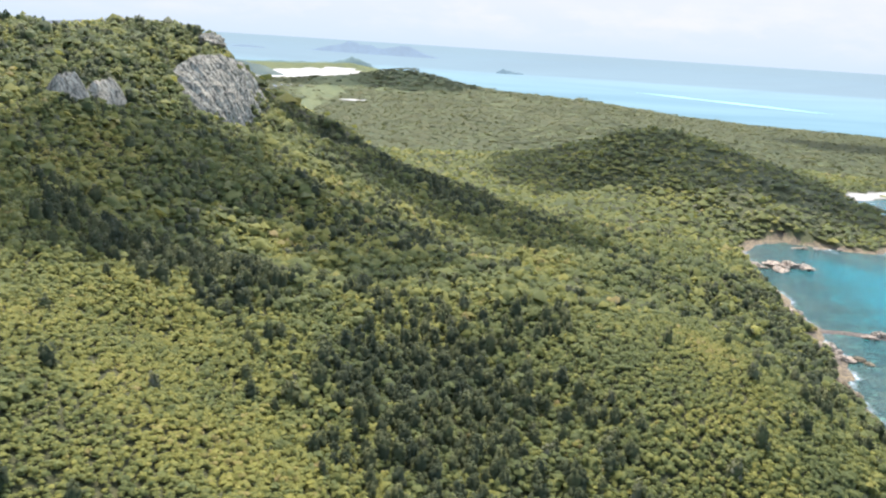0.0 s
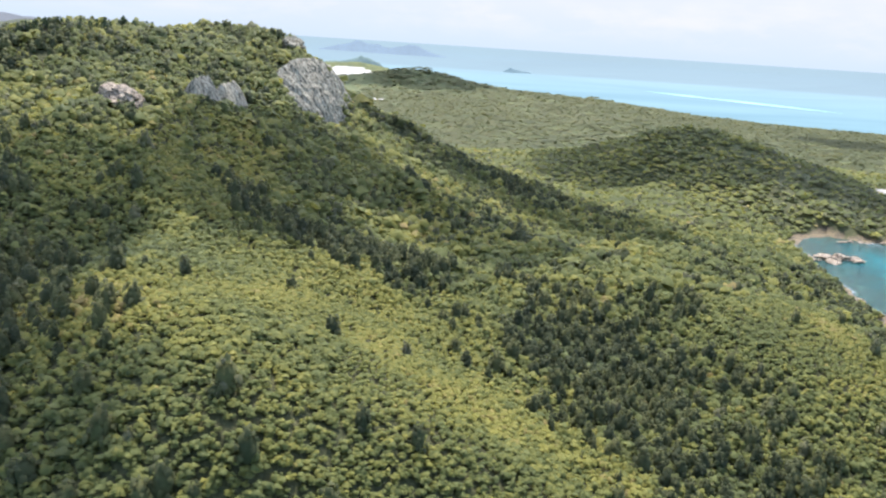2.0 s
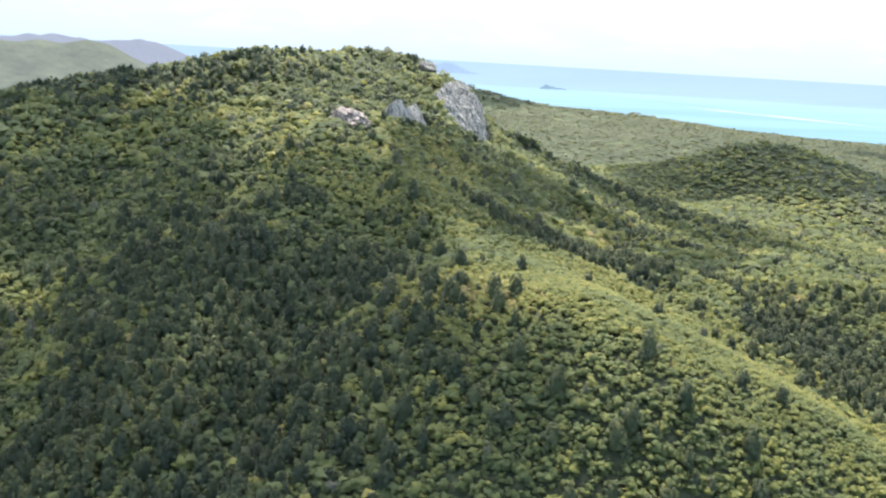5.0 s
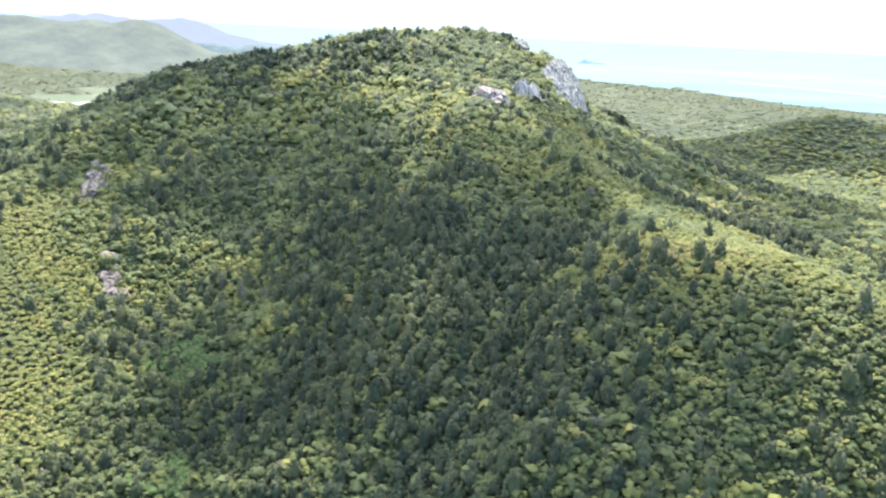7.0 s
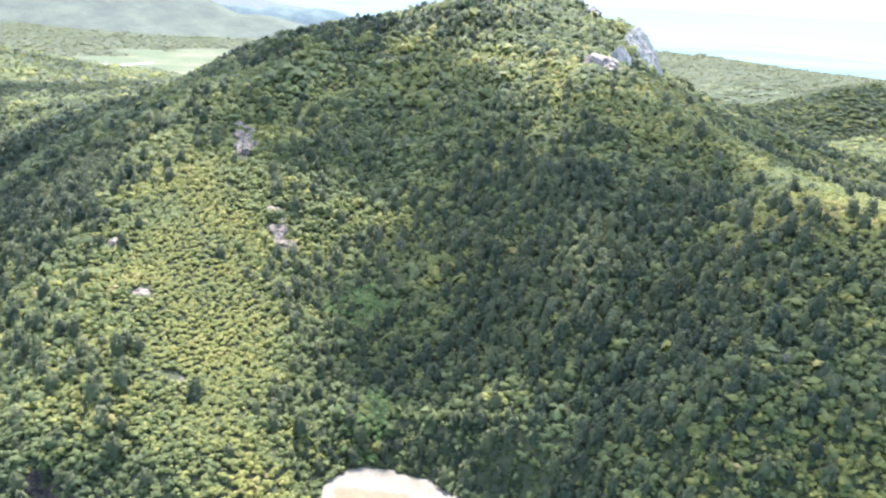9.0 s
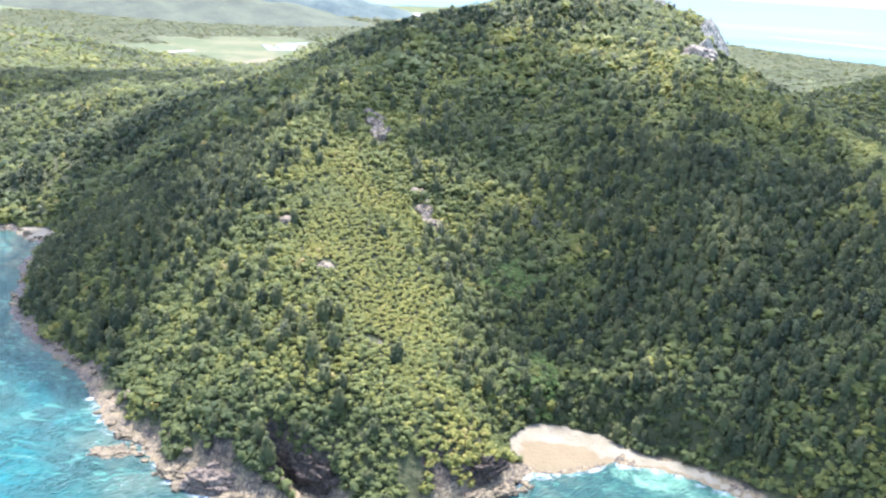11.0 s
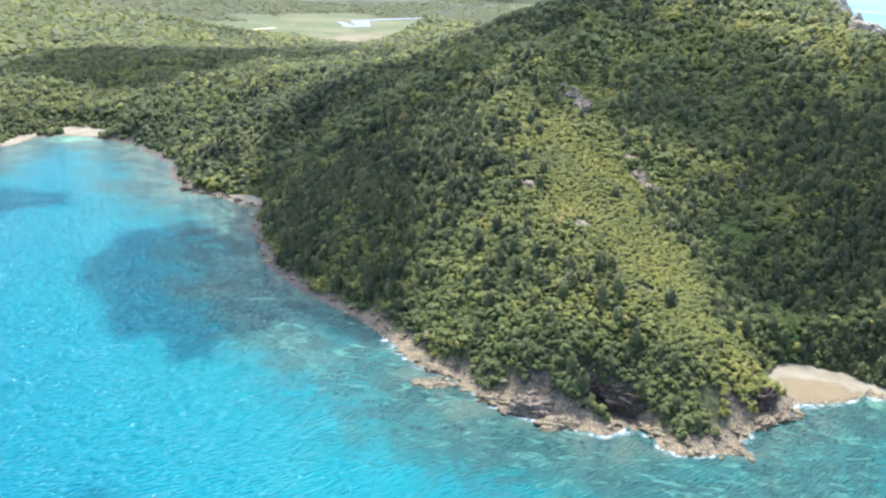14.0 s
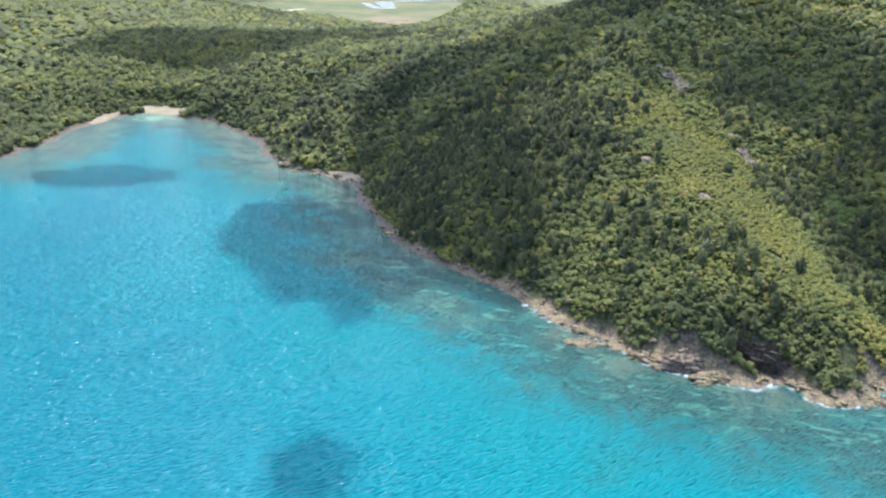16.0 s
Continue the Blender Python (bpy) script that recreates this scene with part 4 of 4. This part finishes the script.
def tufted(count, seed, tall, size, sides=5):
    """A crown of many leafy pads, each a shallow little dome, set about a dark inner body."""
    r = np.random.default_rng(seed)
    if tall:
        v, f = rings(5, [(0.66, -0.90), (0.70, 0.15), 0.88], r)
    else:
        v, f = rings(5, [(0.95, -0.60), 0.5], r)
    vs, fs, base = [v], [f], len(v)
    for k in range(count):
        a, u = 2.39996 * k + r.uniform(-0.7, 0.7), (k + 0.5) / count
        if tall:
            h = -0.8 + 1.8 * u
            out = (0.95 - 0.62 * u ** 2) * r.uniform(0.55, 1.15)
            c = np.array([out * math.cos(a), out * math.sin(a), h + r.uniform(-0.12, 0.12)])
            way = np.array([math.cos(a), math.sin(a), 0.9 + 0.8 * r.random()])
            w = size * r.uniform(0.6, 1.25) * (1.15 - 0.35 * u)
            rise = 0.75
        else:
            h = 0.95 - 1.25 * u
            flat = math.sqrt(max(0.0, 1 - h * h)) * r.uniform(0.75, 1.2)
            c = np.array([flat * math.cos(a), flat * math.sin(a), h * r.uniform(0.6, 1.15)]) * 0.85
            way = np.array([0.7 * flat * math.cos(a), 0.7 * flat * math.sin(a), h + 0.75])
            w = size * r.uniform(0.5, 1.35)
            rise = 0.58
        way = way + r.normal(0, 0.3, 3)
        way /= np.linalg.norm(way)
        s = np.cross(way, r.normal(0, 1, 3))
        s /= np.linalg.norm(s)
        t = np.cross(way, s)
        ring = [c - way * w * 0.25 + (s * math.cos(2 * math.pi * q / sides) + t * math.sin(2 * math.pi * q / sides)) * w * r.uniform(0.6, 1.35) for q in range(sides)]
        vs.append(np.array(ring + [c + way * w * rise]))
        fs.append(np.array([(base + q, base + (q + 1) % sides, base + sides) for q in range(sides)]))
        base += sides + 1
    return np.vstack(vs), np.vstack(fs), np.zeros((0, 4), int)


def leaf_quads(count, seed, tall, size, core, core_size=1.0):
    """A crown: an uneven inner mass set about with leaf sprays that break its outline."""
    r = np.random.default_rng(seed)
    v, f = core
    lump = np.array([0.82 + 0.34 * noise.noise(Vector(w * 2.1) + Vector((seed * 5.1, seed, 3.0))) for w in v])[:, None]
    body = v * core_size * lump * (0.93 + 0.14 * r.random((len(v), 1)))
    verts, quads = [], []
    for k in range(count):
        a, u = r.random() * 2 * np.pi, r.random()
        if tall:                                   # drooping sprays round a pointed crown
            up = u ** 0.8
            out = np.sqrt(max(0.02, 1.0 - (up * 1.9 - 0.85) ** 2)) * (0.75 + 0.35 * r.random())
            c = np.array([out * np.cos(a), out * np.sin(a), up * 2 - 0.9])
            n = np.array([np.cos(a), np.sin(a), 0.7])
        else:
            el = np.arcsin(1 - u * 1.25)
            n = np.array([np.cos(el) * np.cos(a), np.cos(el) * np.sin(a), np.sin(el)])
            c = n * (0.62 + 0.5 * r.random())
        n = n + r.normal(0, 0.42, 3)
        n /= np.linalg.norm(n)
        s = np.cross(n, r.normal(0, 1, 3))
        s /= np.linalg.norm(s)
        t = np.cross(n, s)
        w = size * (0.65 + 0.7 * r.random())
        verts += [c + s * w, c + t * w * 0.8 + n * w * 0.25, c - s * w, c - t * w * 0.8 - n * w * 0.1]
        quads.append(np.arange(4) + len(body) + 4 * k)
    if tall:
        body = body * (0.78, 0.78, 1.0)
    return np.vstack([body, verts]) if count else body, f, np.array(quads) if count else np.zeros((0, 4), int)


def joined(name, label, category, templates, at, size, tint, material):
    """Many crowns of several shapes in one mesh."""
    pick = rng.integers(0, len(templates), len(at))
    turn = rng.random(len(at)) * 2 * np.pi
    vs, tris, quads, tints, base = [], [], [], [], 0
    for k, (v, f, q) in enumerate(templates):
        m = pick == k
        if not m.any():
            continue
        c, s = np.cos(turn[m])[:, None], np.sin(turn[m])[:, None]
        sz = size[m]
        w = np.empty((m.sum(), len(v), 3))
        w[..., 0] = (v[None, :, 0] * c - v[None, :, 1] * s) * sz[:, 0:1] + at[m][:, 0:1]
        w[..., 1] = (v[None, :, 0] * s + v[None, :, 1] * c) * sz[:, 0:1] + at[m][:, 1:2]
        w[..., 2] = v[None, :, 2] * sz[:, 1:2] + at[m][:, 2:3]
        off = base + np.arange(m.sum())[:, None, None] * len(v)
        vs.append(w.reshape(-1, 3))
        tris.append((f[None] + off).reshape(-1, 3))
        if len(q):
            quads.append((q[None] + off).reshape(-1, 4))
        tints.append(np.repeat(tint[m], len(v)))
        base += m.sum() * len(v)
    me = build(name, drawn_in(np.vstack(vs)), np.vstack(tris), *([np.vstack(quads)] if quads else []), material=material, smooth=True)
    note(me, "tint", np.concatenate(tints))
    return tagged(new(name, me), label, category, kind="stuff")


def scatter(x0, x1, y0, y1, gap):
    xs, ys = np.arange(x0, x1, gap), np.arange(y0, y1, gap * 0.88)
    px, py = np.meshgrid(xs, ys)
    px = px + (np.arange(len(ys)) % 2)[:, None] * gap * 0.5
    p = np.stack([px.ravel(), py.ravel()], 1)
    return p + rng.uniform(-0.42, 0.42, p.shape) * gap


BARE = [(-165, 558, 9), (-154, 556, 12), (-146, 556, 9), (-158, 574, 11), (-146, 572, 10), (-152, 590, 10), (-142, 590, 10), (-145, 606, 9), (-137, 606, 10), (-132, 622, 9), (-190, 704, 12), (-183, 482, 11), (-182, 492, 8), (-192, 454, 10), (-216, 390, 13), (-427, 300, 4), (-424, 295, 4), (-422, 290, 4), (-429, 314, 4), (-431, 305, 3.5), (-418, 279, 4), (-384, 225, 3), (-392, 234, 4), (-389, 230, 4), (-386, 226, 3.5), (-453, 195, 4.5), (-427, 159, 4.5), (-399, 119, 4), (-119, 166, 4), (-101, 159, 3.5), (-448, 70, 6), (-418, 68, 7), (-408, 64, 5), (-379, 67, 5), (-353, 78, 5)]


def rooted(p, edge=7.0):
    """Of the places p, those where woods grow, with ground heights."""
    d = shore_distance(p)
    keep = (d > np.where(p[:, 0] < -530, edge - 3.0, edge) + wobble(p, 11, 31) * 3 + 3.0 * cragginess(p)) & (seg_distance(p, CLEFT) > 3.6)
    p, d = p[keep], d[keep]
    ok = sandiness(p) < 0.15
    ok &= np.exp(-((p[:, 0] + 820) / 330) ** 2 - ((p[:, 1] - 1650) / 420) ** 2) < 0.45 + 0.2 * wobble(p, 60, 33)
    for x, y, r in BARE:
        ok &= np.hypot(p[:, 0] - x, p[:, 1] - y) > r * (0.8 + 0.25 * wobble(p, 8, 34))
    p, d = p[ok], d[ok]
    return p, height(p, d)


# stands of tall dark trees: gullies and shaded flanks, partly replacing cloud shade (centre, half sizes, turn)
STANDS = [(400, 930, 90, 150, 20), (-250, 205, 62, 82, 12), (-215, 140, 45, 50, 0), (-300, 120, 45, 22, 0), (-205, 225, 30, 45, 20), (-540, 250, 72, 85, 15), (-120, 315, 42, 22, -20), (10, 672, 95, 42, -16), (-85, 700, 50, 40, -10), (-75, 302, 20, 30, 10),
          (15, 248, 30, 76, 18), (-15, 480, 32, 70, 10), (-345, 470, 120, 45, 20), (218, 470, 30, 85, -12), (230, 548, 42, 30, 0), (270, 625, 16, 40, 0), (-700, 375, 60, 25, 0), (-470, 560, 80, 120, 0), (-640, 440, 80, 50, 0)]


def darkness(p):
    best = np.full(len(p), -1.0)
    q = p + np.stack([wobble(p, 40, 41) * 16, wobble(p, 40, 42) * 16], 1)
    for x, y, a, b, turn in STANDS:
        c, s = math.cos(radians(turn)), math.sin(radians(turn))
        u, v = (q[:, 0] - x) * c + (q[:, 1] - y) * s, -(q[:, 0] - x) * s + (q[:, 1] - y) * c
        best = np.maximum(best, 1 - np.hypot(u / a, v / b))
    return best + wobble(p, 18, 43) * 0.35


OPEN_CRESTS = [(-85, 180, 58, 85, 25, 1.1), (-410, 168, 27, 95, 21, 1.1), (110, 300, 38, 60, -10, 0.9), (-185, 390, 40, 30, 0, 0.6), (-670, 380, 40, 25, 0, 0.8)]


def openness(p):
    """How open a place is: the dry crests of the two spurs."""
    best = np.zeros(len(p))
    for x, y, a, b, turn, k in OPEN_CRESTS:
        c, s = math.cos(radians(turn)), math.sin(radians(turn))
        u, v = (p[:, 0] - x) * c + (p[:, 1] - y) * s, -(p[:, 0] - x) * s + (p[:, 1] - y) * c
        best = np.maximum(best, k * np.exp(-(u / a) ** 2 - (v / b) ** 2))
    return np.clip(best, 0, 1)


def dry_lit_tint(p):
    """Tint of the scrub: yellow on the open crests, brightened there in place of sunlight too, greener in hollows."""
    return 0.45 + wobble(p, 60, 51) * 0.16 + wobble(p, 13, 52) * 0.15 + 0.31 * openness(p) - 0.12 * np.clip((-530 - p[:, 0]) / 60, 0, 1) - 0.16 * np.exp(-((p[:, 0] - 40) / 48) ** 2 - ((p[:, 1] - 262) / 50) ** 2) + rng.normal(0, 0.10, len(p))


ROUND = [tufted(5, s, False, 0.60, 4) for s in range(30)]
TALL = [tufted(24, 40 + s, True, 0.34, 4) for s in range(18)]
ROUND_MID = [tufted(4, 60 + s, False, 0.72, 4) for s in range(16)]
TALL_MID = [tufted(8, 80 + s, True, 0.52, 4) for s in range(8)]
CLUMP = [leaf_quads(2, 100 + s, False, 0.5, OCTA) for s in range(8)]


def woods(x0, x1, y0, y1, gap, radius, up, low, tall, leaf_low, leaf_tall, names, skip=None, flat=1.0, tree=1.0, tree_gap=1.5):
    p, z = rooted(scatter(x0, x1, y0, y1, gap))
    if gap < 3:                                    # steep banks carry more plants to the acre
        q, h = rooted(scatter(x0, x1, y0, y1, gap))
        dz = np.hypot(height(q + (3.0, 0)) - h, height(q + (0, 3.0)) - h) / 3.0
        keep = rng.random(len(q)) < np.clip((dz - 0.45) * 1.6, 0, 0.5)
        p, z = np.vstack([p, q[keep]]), np.r_[z, h[keep]]
        q, h = rooted(scatter(x0, x1, y0, y1, gap))
        keep = rng.random(len(q)) < np.clip((openness(q) - 0.2) * 1.1, 0, 0.7)   # close low heath on the crests
        p, z = np.vstack([p, q[keep]]), np.r_[z, h[keep]]
    if skip is not None:
        keep = ~skip(p)
        p, z = p[keep], z[keep]
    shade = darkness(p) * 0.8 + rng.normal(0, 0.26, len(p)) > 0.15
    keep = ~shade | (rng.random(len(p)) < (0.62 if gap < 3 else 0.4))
    keep &= ~((p[:, 0] > -470) & (p[:, 0] < -290) & (p[:, 1] > 565))
    p, z, shade = p[keep], z[keep], shade[keep]
    grow = rng.uniform(0.5, 1.3, len(p)) * np.where(rng.random(len(p)) < 0.12, 1.6, 1.0)
    grow = grow + (np.minimum(grow, 1.2) * 0.95 - grow) * np.clip(openness(p) * 1.4, 0, 1)
    rad = radius * grow * (1 - 0.25 * openness(p))
    # scrub inside the dark stands is tinted darker for their shade
    tint = np.where(rng.random(len(p)) < 0.015, rng.uniform(0.85, 1.0, len(p)), np.clip(dry_lit_tint(p) - 0.2 * shade, 0.02, 0.76))
    joined(names[0], names[1], "scrub", low, np.c_[p, z + up * (grow + (0.75 - grow) * 0.7 * openness(p))], np.c_[rad, rad * rng.uniform(0.7, 1.05, len(p)) * flat * (1 - 0.3 * openness(p))], tint, leaf_low)
    slim = 1.0 if gap < 3 else 0.68
    gap *= tree_gap
    p, z = rooted(scatter(x0, x1, y0, y1, gap), 9.0)
    dark = darkness(p)
    chance = 0.50 + 0.9 * np.clip(dark, -0.25, 0.6) + 0.38 * wobble(p, 28, 44) + 0.25 * (p[:, 0] < -560) - 0.75 * openness(p)
    keep = rng.random(len(p)) < np.clip(chance, 0.015, 0.92) * (1.0 if flat > 0.9 else 0.6)
    if skip is not None:
        keep &= ~skip(p)
    p, z = p[keep], z[keep]
    if gap < 6:                                    # and taller ones too
        q, f = rooted(scatter(x0, x1, y0, y1, gap), 9.0)
        dz = np.hypot(height(q + (3.0, 0)) - f, height(q + (0, 3.0)) - f) / 3.0
        keep = (rng.random(len(q)) < np.clip((dz - 0.35) * 1.2, 0, 0.6)) & (darkness(q) > 0.0)
        p, z = np.vstack([p, q[keep]]), np.r_[z, f[keep]]
    wide = radius * tree * rng.uniform(0.6, 1.45, len(p))
    high = wide * rng.uniform(1.0, 1.6, len(p)) * slim * flat
    # trees outside the shaded stands get a lighter tint, as if sunlit
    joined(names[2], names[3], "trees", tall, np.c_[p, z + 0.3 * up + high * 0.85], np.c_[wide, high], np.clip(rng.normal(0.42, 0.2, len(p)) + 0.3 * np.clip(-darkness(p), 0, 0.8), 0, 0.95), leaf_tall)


def in_front(p):
    """The patch of the centre spur whose trees stand singly."""
    return (np.abs(p[:, 0] + 104) < 18.5) & (np.abs(p[:, 1] - 162) < 16.5)


NAMES = ("scrub_woods", "low yellow-green wind-pruned scrub covering the slopes", "dark_woods", "tall dark green trees in the gullies and shaded flanks")
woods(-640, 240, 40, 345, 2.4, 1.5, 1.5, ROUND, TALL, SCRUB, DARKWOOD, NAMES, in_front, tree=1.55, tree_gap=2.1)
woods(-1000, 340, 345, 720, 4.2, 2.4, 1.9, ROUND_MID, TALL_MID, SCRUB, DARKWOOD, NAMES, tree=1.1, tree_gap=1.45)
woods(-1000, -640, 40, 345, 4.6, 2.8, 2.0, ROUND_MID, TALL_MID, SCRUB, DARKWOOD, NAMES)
woods(-2200, -1000, 180, 1300, 11.0, 7.0, 1.6, CLUMP, CLUMP, SCRUB, DARKWOOD, NAMES, flat=0.6)
FAR_NAMES = ("far_scrub_woods", "olive green woods spread over the distant plain", "far_dark_woods", "dark woods on the distant hills")
woods(-1200, -420, 720, 1300, 7.5, 4.8, 1.8, CLUMP, CLUMP, SCRUB, DARKWOOD, FAR_NAMES, flat=0.6)
woods(-130, 720, 720, 1300, 7.5, 4.8, 1.8, CLUMP, CLUMP, SCRUB, DARKWOOD, FAR_NAMES, flat=0.6)
woods(-420, -130, 720, 1300, 14.0, 9.0, 1.8, CLUMP, CLUMP, SCRUB, DARKWOOD, FAR_NAMES, flat=0.6)
woods(-1700, 1400, 1300, 2500, 14.0, 9.2, 0.5, CLUMP, CLUMP, FAR_LEAF, FAR_LEAF, FAR_NAMES, flat=0.25)
woods(-1700, 1200, 2500, 3700, 26.0, 15.0, 0.5, CLUMP, CLUMP, FAR_LEAF, FAR_LEAF, FAR_NAMES, flat=0.25)


# lush green shrubs where the gully opens on the beach
LUSH = foliage("lush_shrub_leaves", (0.062, 0.090, 0.026), (0.104, 0.144, 0.036), (0.165, 0.20, 0.05), (0.20, 0.21, 0.06))
p, z = rooted(scatter(-370, -315, 118, 220, 2.2), 5.0)
near = np.minimum(np.hypot((p[:, 0] + 346) / 15, (p[:, 1] - 197) / 11), np.hypot((p[:, 0] + 333) / 8, (p[:, 1] - 135) / 17))
keep = near + wobble(p, 6, 91) * 0.4 < 1
p, z = p[keep], z[keep]
wide = rng.uniform(1.0, 1.9, len(p))
joined("lush_shrubs", "lush bright green shrubs low in the gully above the beach", "shrubs", ROUND, np.c_[p, z + 2.3], np.c_[wide, wide * 0.75], np.clip(rng.normal(0.5, 0.2, len(p)), 0, 1), LUSH)


def part(name, me, parent, m, label=""):
    ob = new(name, me)
    ob.parent = parent
    ob.matrix_local = m
    return tagged(ob, label)


def trunk_mesh(seed, tall):
    """A leaning tapered stem with a few limbs."""
    r = np.random.default_rng(seed)
    verts, quads = [], []

    def limb(a, b, ra, rb):
        a, b = np.array(a, float), np.array(b, float)
        way = (b - a) / np.linalg.norm(b - a)
        s = np.cross(way, (0.3, 0.9, 0.2))
        s /= np.linalg.norm(s)
        t = np.cross(way, s)
        k = len(verts)
        for c, rad in ((a, ra), (b, rb)):
            for j in range(5):
                verts.append(c + (s * np.cos(j * 1.2566) + t * np.sin(j * 1.2566)) * rad)
        for j in range(5):
            quads.append((k + j, k + (j + 1) % 5, k + 5 + (j + 1) % 5, k + 5 + j))

    top = np.array([r.normal(0, 0.12), r.normal(0, 0.12), 1.0])
    limb((0, 0, -0.4), top, 0.085, 0.03)
    for j in range(4):
        a = j * 1.57 + r.random()
        base = top * (0.45 + 0.13 * j)
        limb(base, base + np.array([0.42 * np.cos(a), 0.42 * np.sin(a), 0.28 if not tall else 0.05]), 0.035, 0.012)
    return build("trunk", np.array(verts), np.array(quads), material=BARK)


def twig_mesh(seed, count):
    """Bare forked twigs spreading from the top of a stem."""
    r = np.random.default_rng(seed)
    verts, tris = [], []
    for k in range(count):
        a, up = r.random() * 6.283, r.uniform(0.35, 1.0)
        base = np.array([0, 0, up * 0.9])
        tip = base + np.array([math.cos(a), math.sin(a), r.uniform(0.1, 0.7)]) * r.uniform(0.25, 0.6)
        side = np.array([-math.sin(a), math.cos(a), 0]) * 0.03
        n = len(verts)
        verts += [base - side, base + side, base + (0, 0, 0.05), tip]
        tris += [(n, n + 1, n + 3), (n + 1, n + 2, n + 3), (n + 2, n, n + 3)]
    return build("branches", np.array(verts), np.array(tris), material=DEAD_WOOD)


DEAD_WOOD = bark("bleached_dead_wood", (0.23, 0.19, 0.125))


def tree_thing(name, label, category, group, seed, tall, material, radius, rise):
    """A tree standing on its own: trunk and crown under an empty at its foot."""
    base = new(name)
    base.empty_display_size = 0.5
    part("trunk", trunk_mesh(seed, tall), base, Matrix.Diagonal((rise, rise, rise, 1)))
    v, f, q = leaf_quads(34, seed, True, 0.36, OCTA, 0.75) if tall else tufted(12, seed, False, 0.46, 5)
    crown = build("crown", v, f, *([q] if len(q) else []), material=material)
    part("crown", crown, base, pose(0, 0, rise) @ Matrix.Diagonal((radius, radius, radius * (0.72 if not tall else 1.9), 1)))
    return tagged(base, label, category, group)


KINDS = [tree_thing("scrub_tree", "low rounded yellow-green scrub tree on the spur crest", "tree", "scrub trees on the spur", 100 + k, False, SCRUB_TREE, 1.5, 1.6) for k in range(5)]
p, z = rooted(scatter(-124, -84, 144, 180, 2.2))
keep = in_front(p)
p, z = p[keep][:300], z[keep][:300]
for k, (q, h) in enumerate(zip(p, z)):
    m = pose(q[0], q[1], h, 0, 0, rng.uniform(0, 360)) @ Matrix.Scale(rng.uniform(0.65, 1.3), 4)
    if k < len(KINDS):
        KINDS[k].matrix_basis = m
    else:
        copy_thing(KINDS[k % len(KINDS)], m)

PINES = [tree_thing("pine_tree", "dark slender pine standing up on the ridge skyline", "tree", "pines on the ridge", 200 + k, True, PINE_LEAF, 1.9, 5.0) for k in range(4)]
crest = np.array(CRESTS["main_ridge"][:5])[:, :2]
count = 0
for u in np.sort(rng.uniform(0.0, 3.2, 80)):
    i = int(u)
    q = crest[i] + (crest[i + 1] - crest[i]) * (u - i) + rng.normal(0, 6, 2)
    m = pose(q[0], q[1], height(q[None])[0], 0, 0, rng.uniform(0, 360)) @ Matrix.Scale(rng.uniform(0.65, 1.25), 4)
    if count < len(PINES):
        PINES[count].matrix_basis = m
    else:
        copy_thing(PINES[count % len(PINES)], m)
    count += 1


# ---- boulders along the shore ----
BOULDERS = [rock_mesh("boulder", 30 + k, TAN_ROCK, 2, 0.35, 1.0) for k in range(6)]
line = np.array(SHORE_WEST[11:], float)
pace = np.r_[0, np.cumsum(np.hypot(*np.diff(line, axis=0).T))]
for k in range(290):
    s = rng.uniform(0, pace[-1])
    q = np.array([np.interp(s, pace, line[:, 0]), np.interp(s, pace, line[:, 1])]) + rng.normal(0, 3.0, 2) + (0.6, 2.6)
    if sandiness(q[None], 7.0)[0] > 0.05 and q[0] > -345:
        continue
    r = rng.uniform(0.5, 1.5) * (1.6 if rng.random() < 0.12 else 1.0)
    ob = new("boulder", BOULDERS[k % 6])
    ob.matrix_world = pose(q[0], q[1], max(0.0, height(q[None])[0]) + r * 0.15, 0, 0, rng.uniform(0, 360)) @ Matrix.Diagonal((r * rng.uniform(0.8, 1.6), r, r * rng.uniform(0.5, 0.8), 1))
    tagged(ob, "weathered tan granite boulder at the water's edge", "boulder", "boulders along the shore")

# ---- bleached dead trees among the living ones ----
for k, (x, y, tall) in enumerate(((-190, 112, 5.0), (-352, 305, 4.5), (-377, 320, 4.5))):
    base = new("dead_tree")
    base.matrix_basis = pose(x, y, float(height(np.array([[x, y]], float))[0]), 0, 0, 70 * k)
    part("trunk", trunk_mesh(300 + k, False), base, Matrix.Diagonal((tall, tall, tall, 1))).data.materials[0] = DEAD_WOOD
    part("branches", twig_mesh(320 + k, 34), base, Matrix.Diagonal((tall, tall, tall, 1)))
    tagged(base, "bleached grey dead tree standing bare among green scrub", "tree", "dead trees on the slopes")
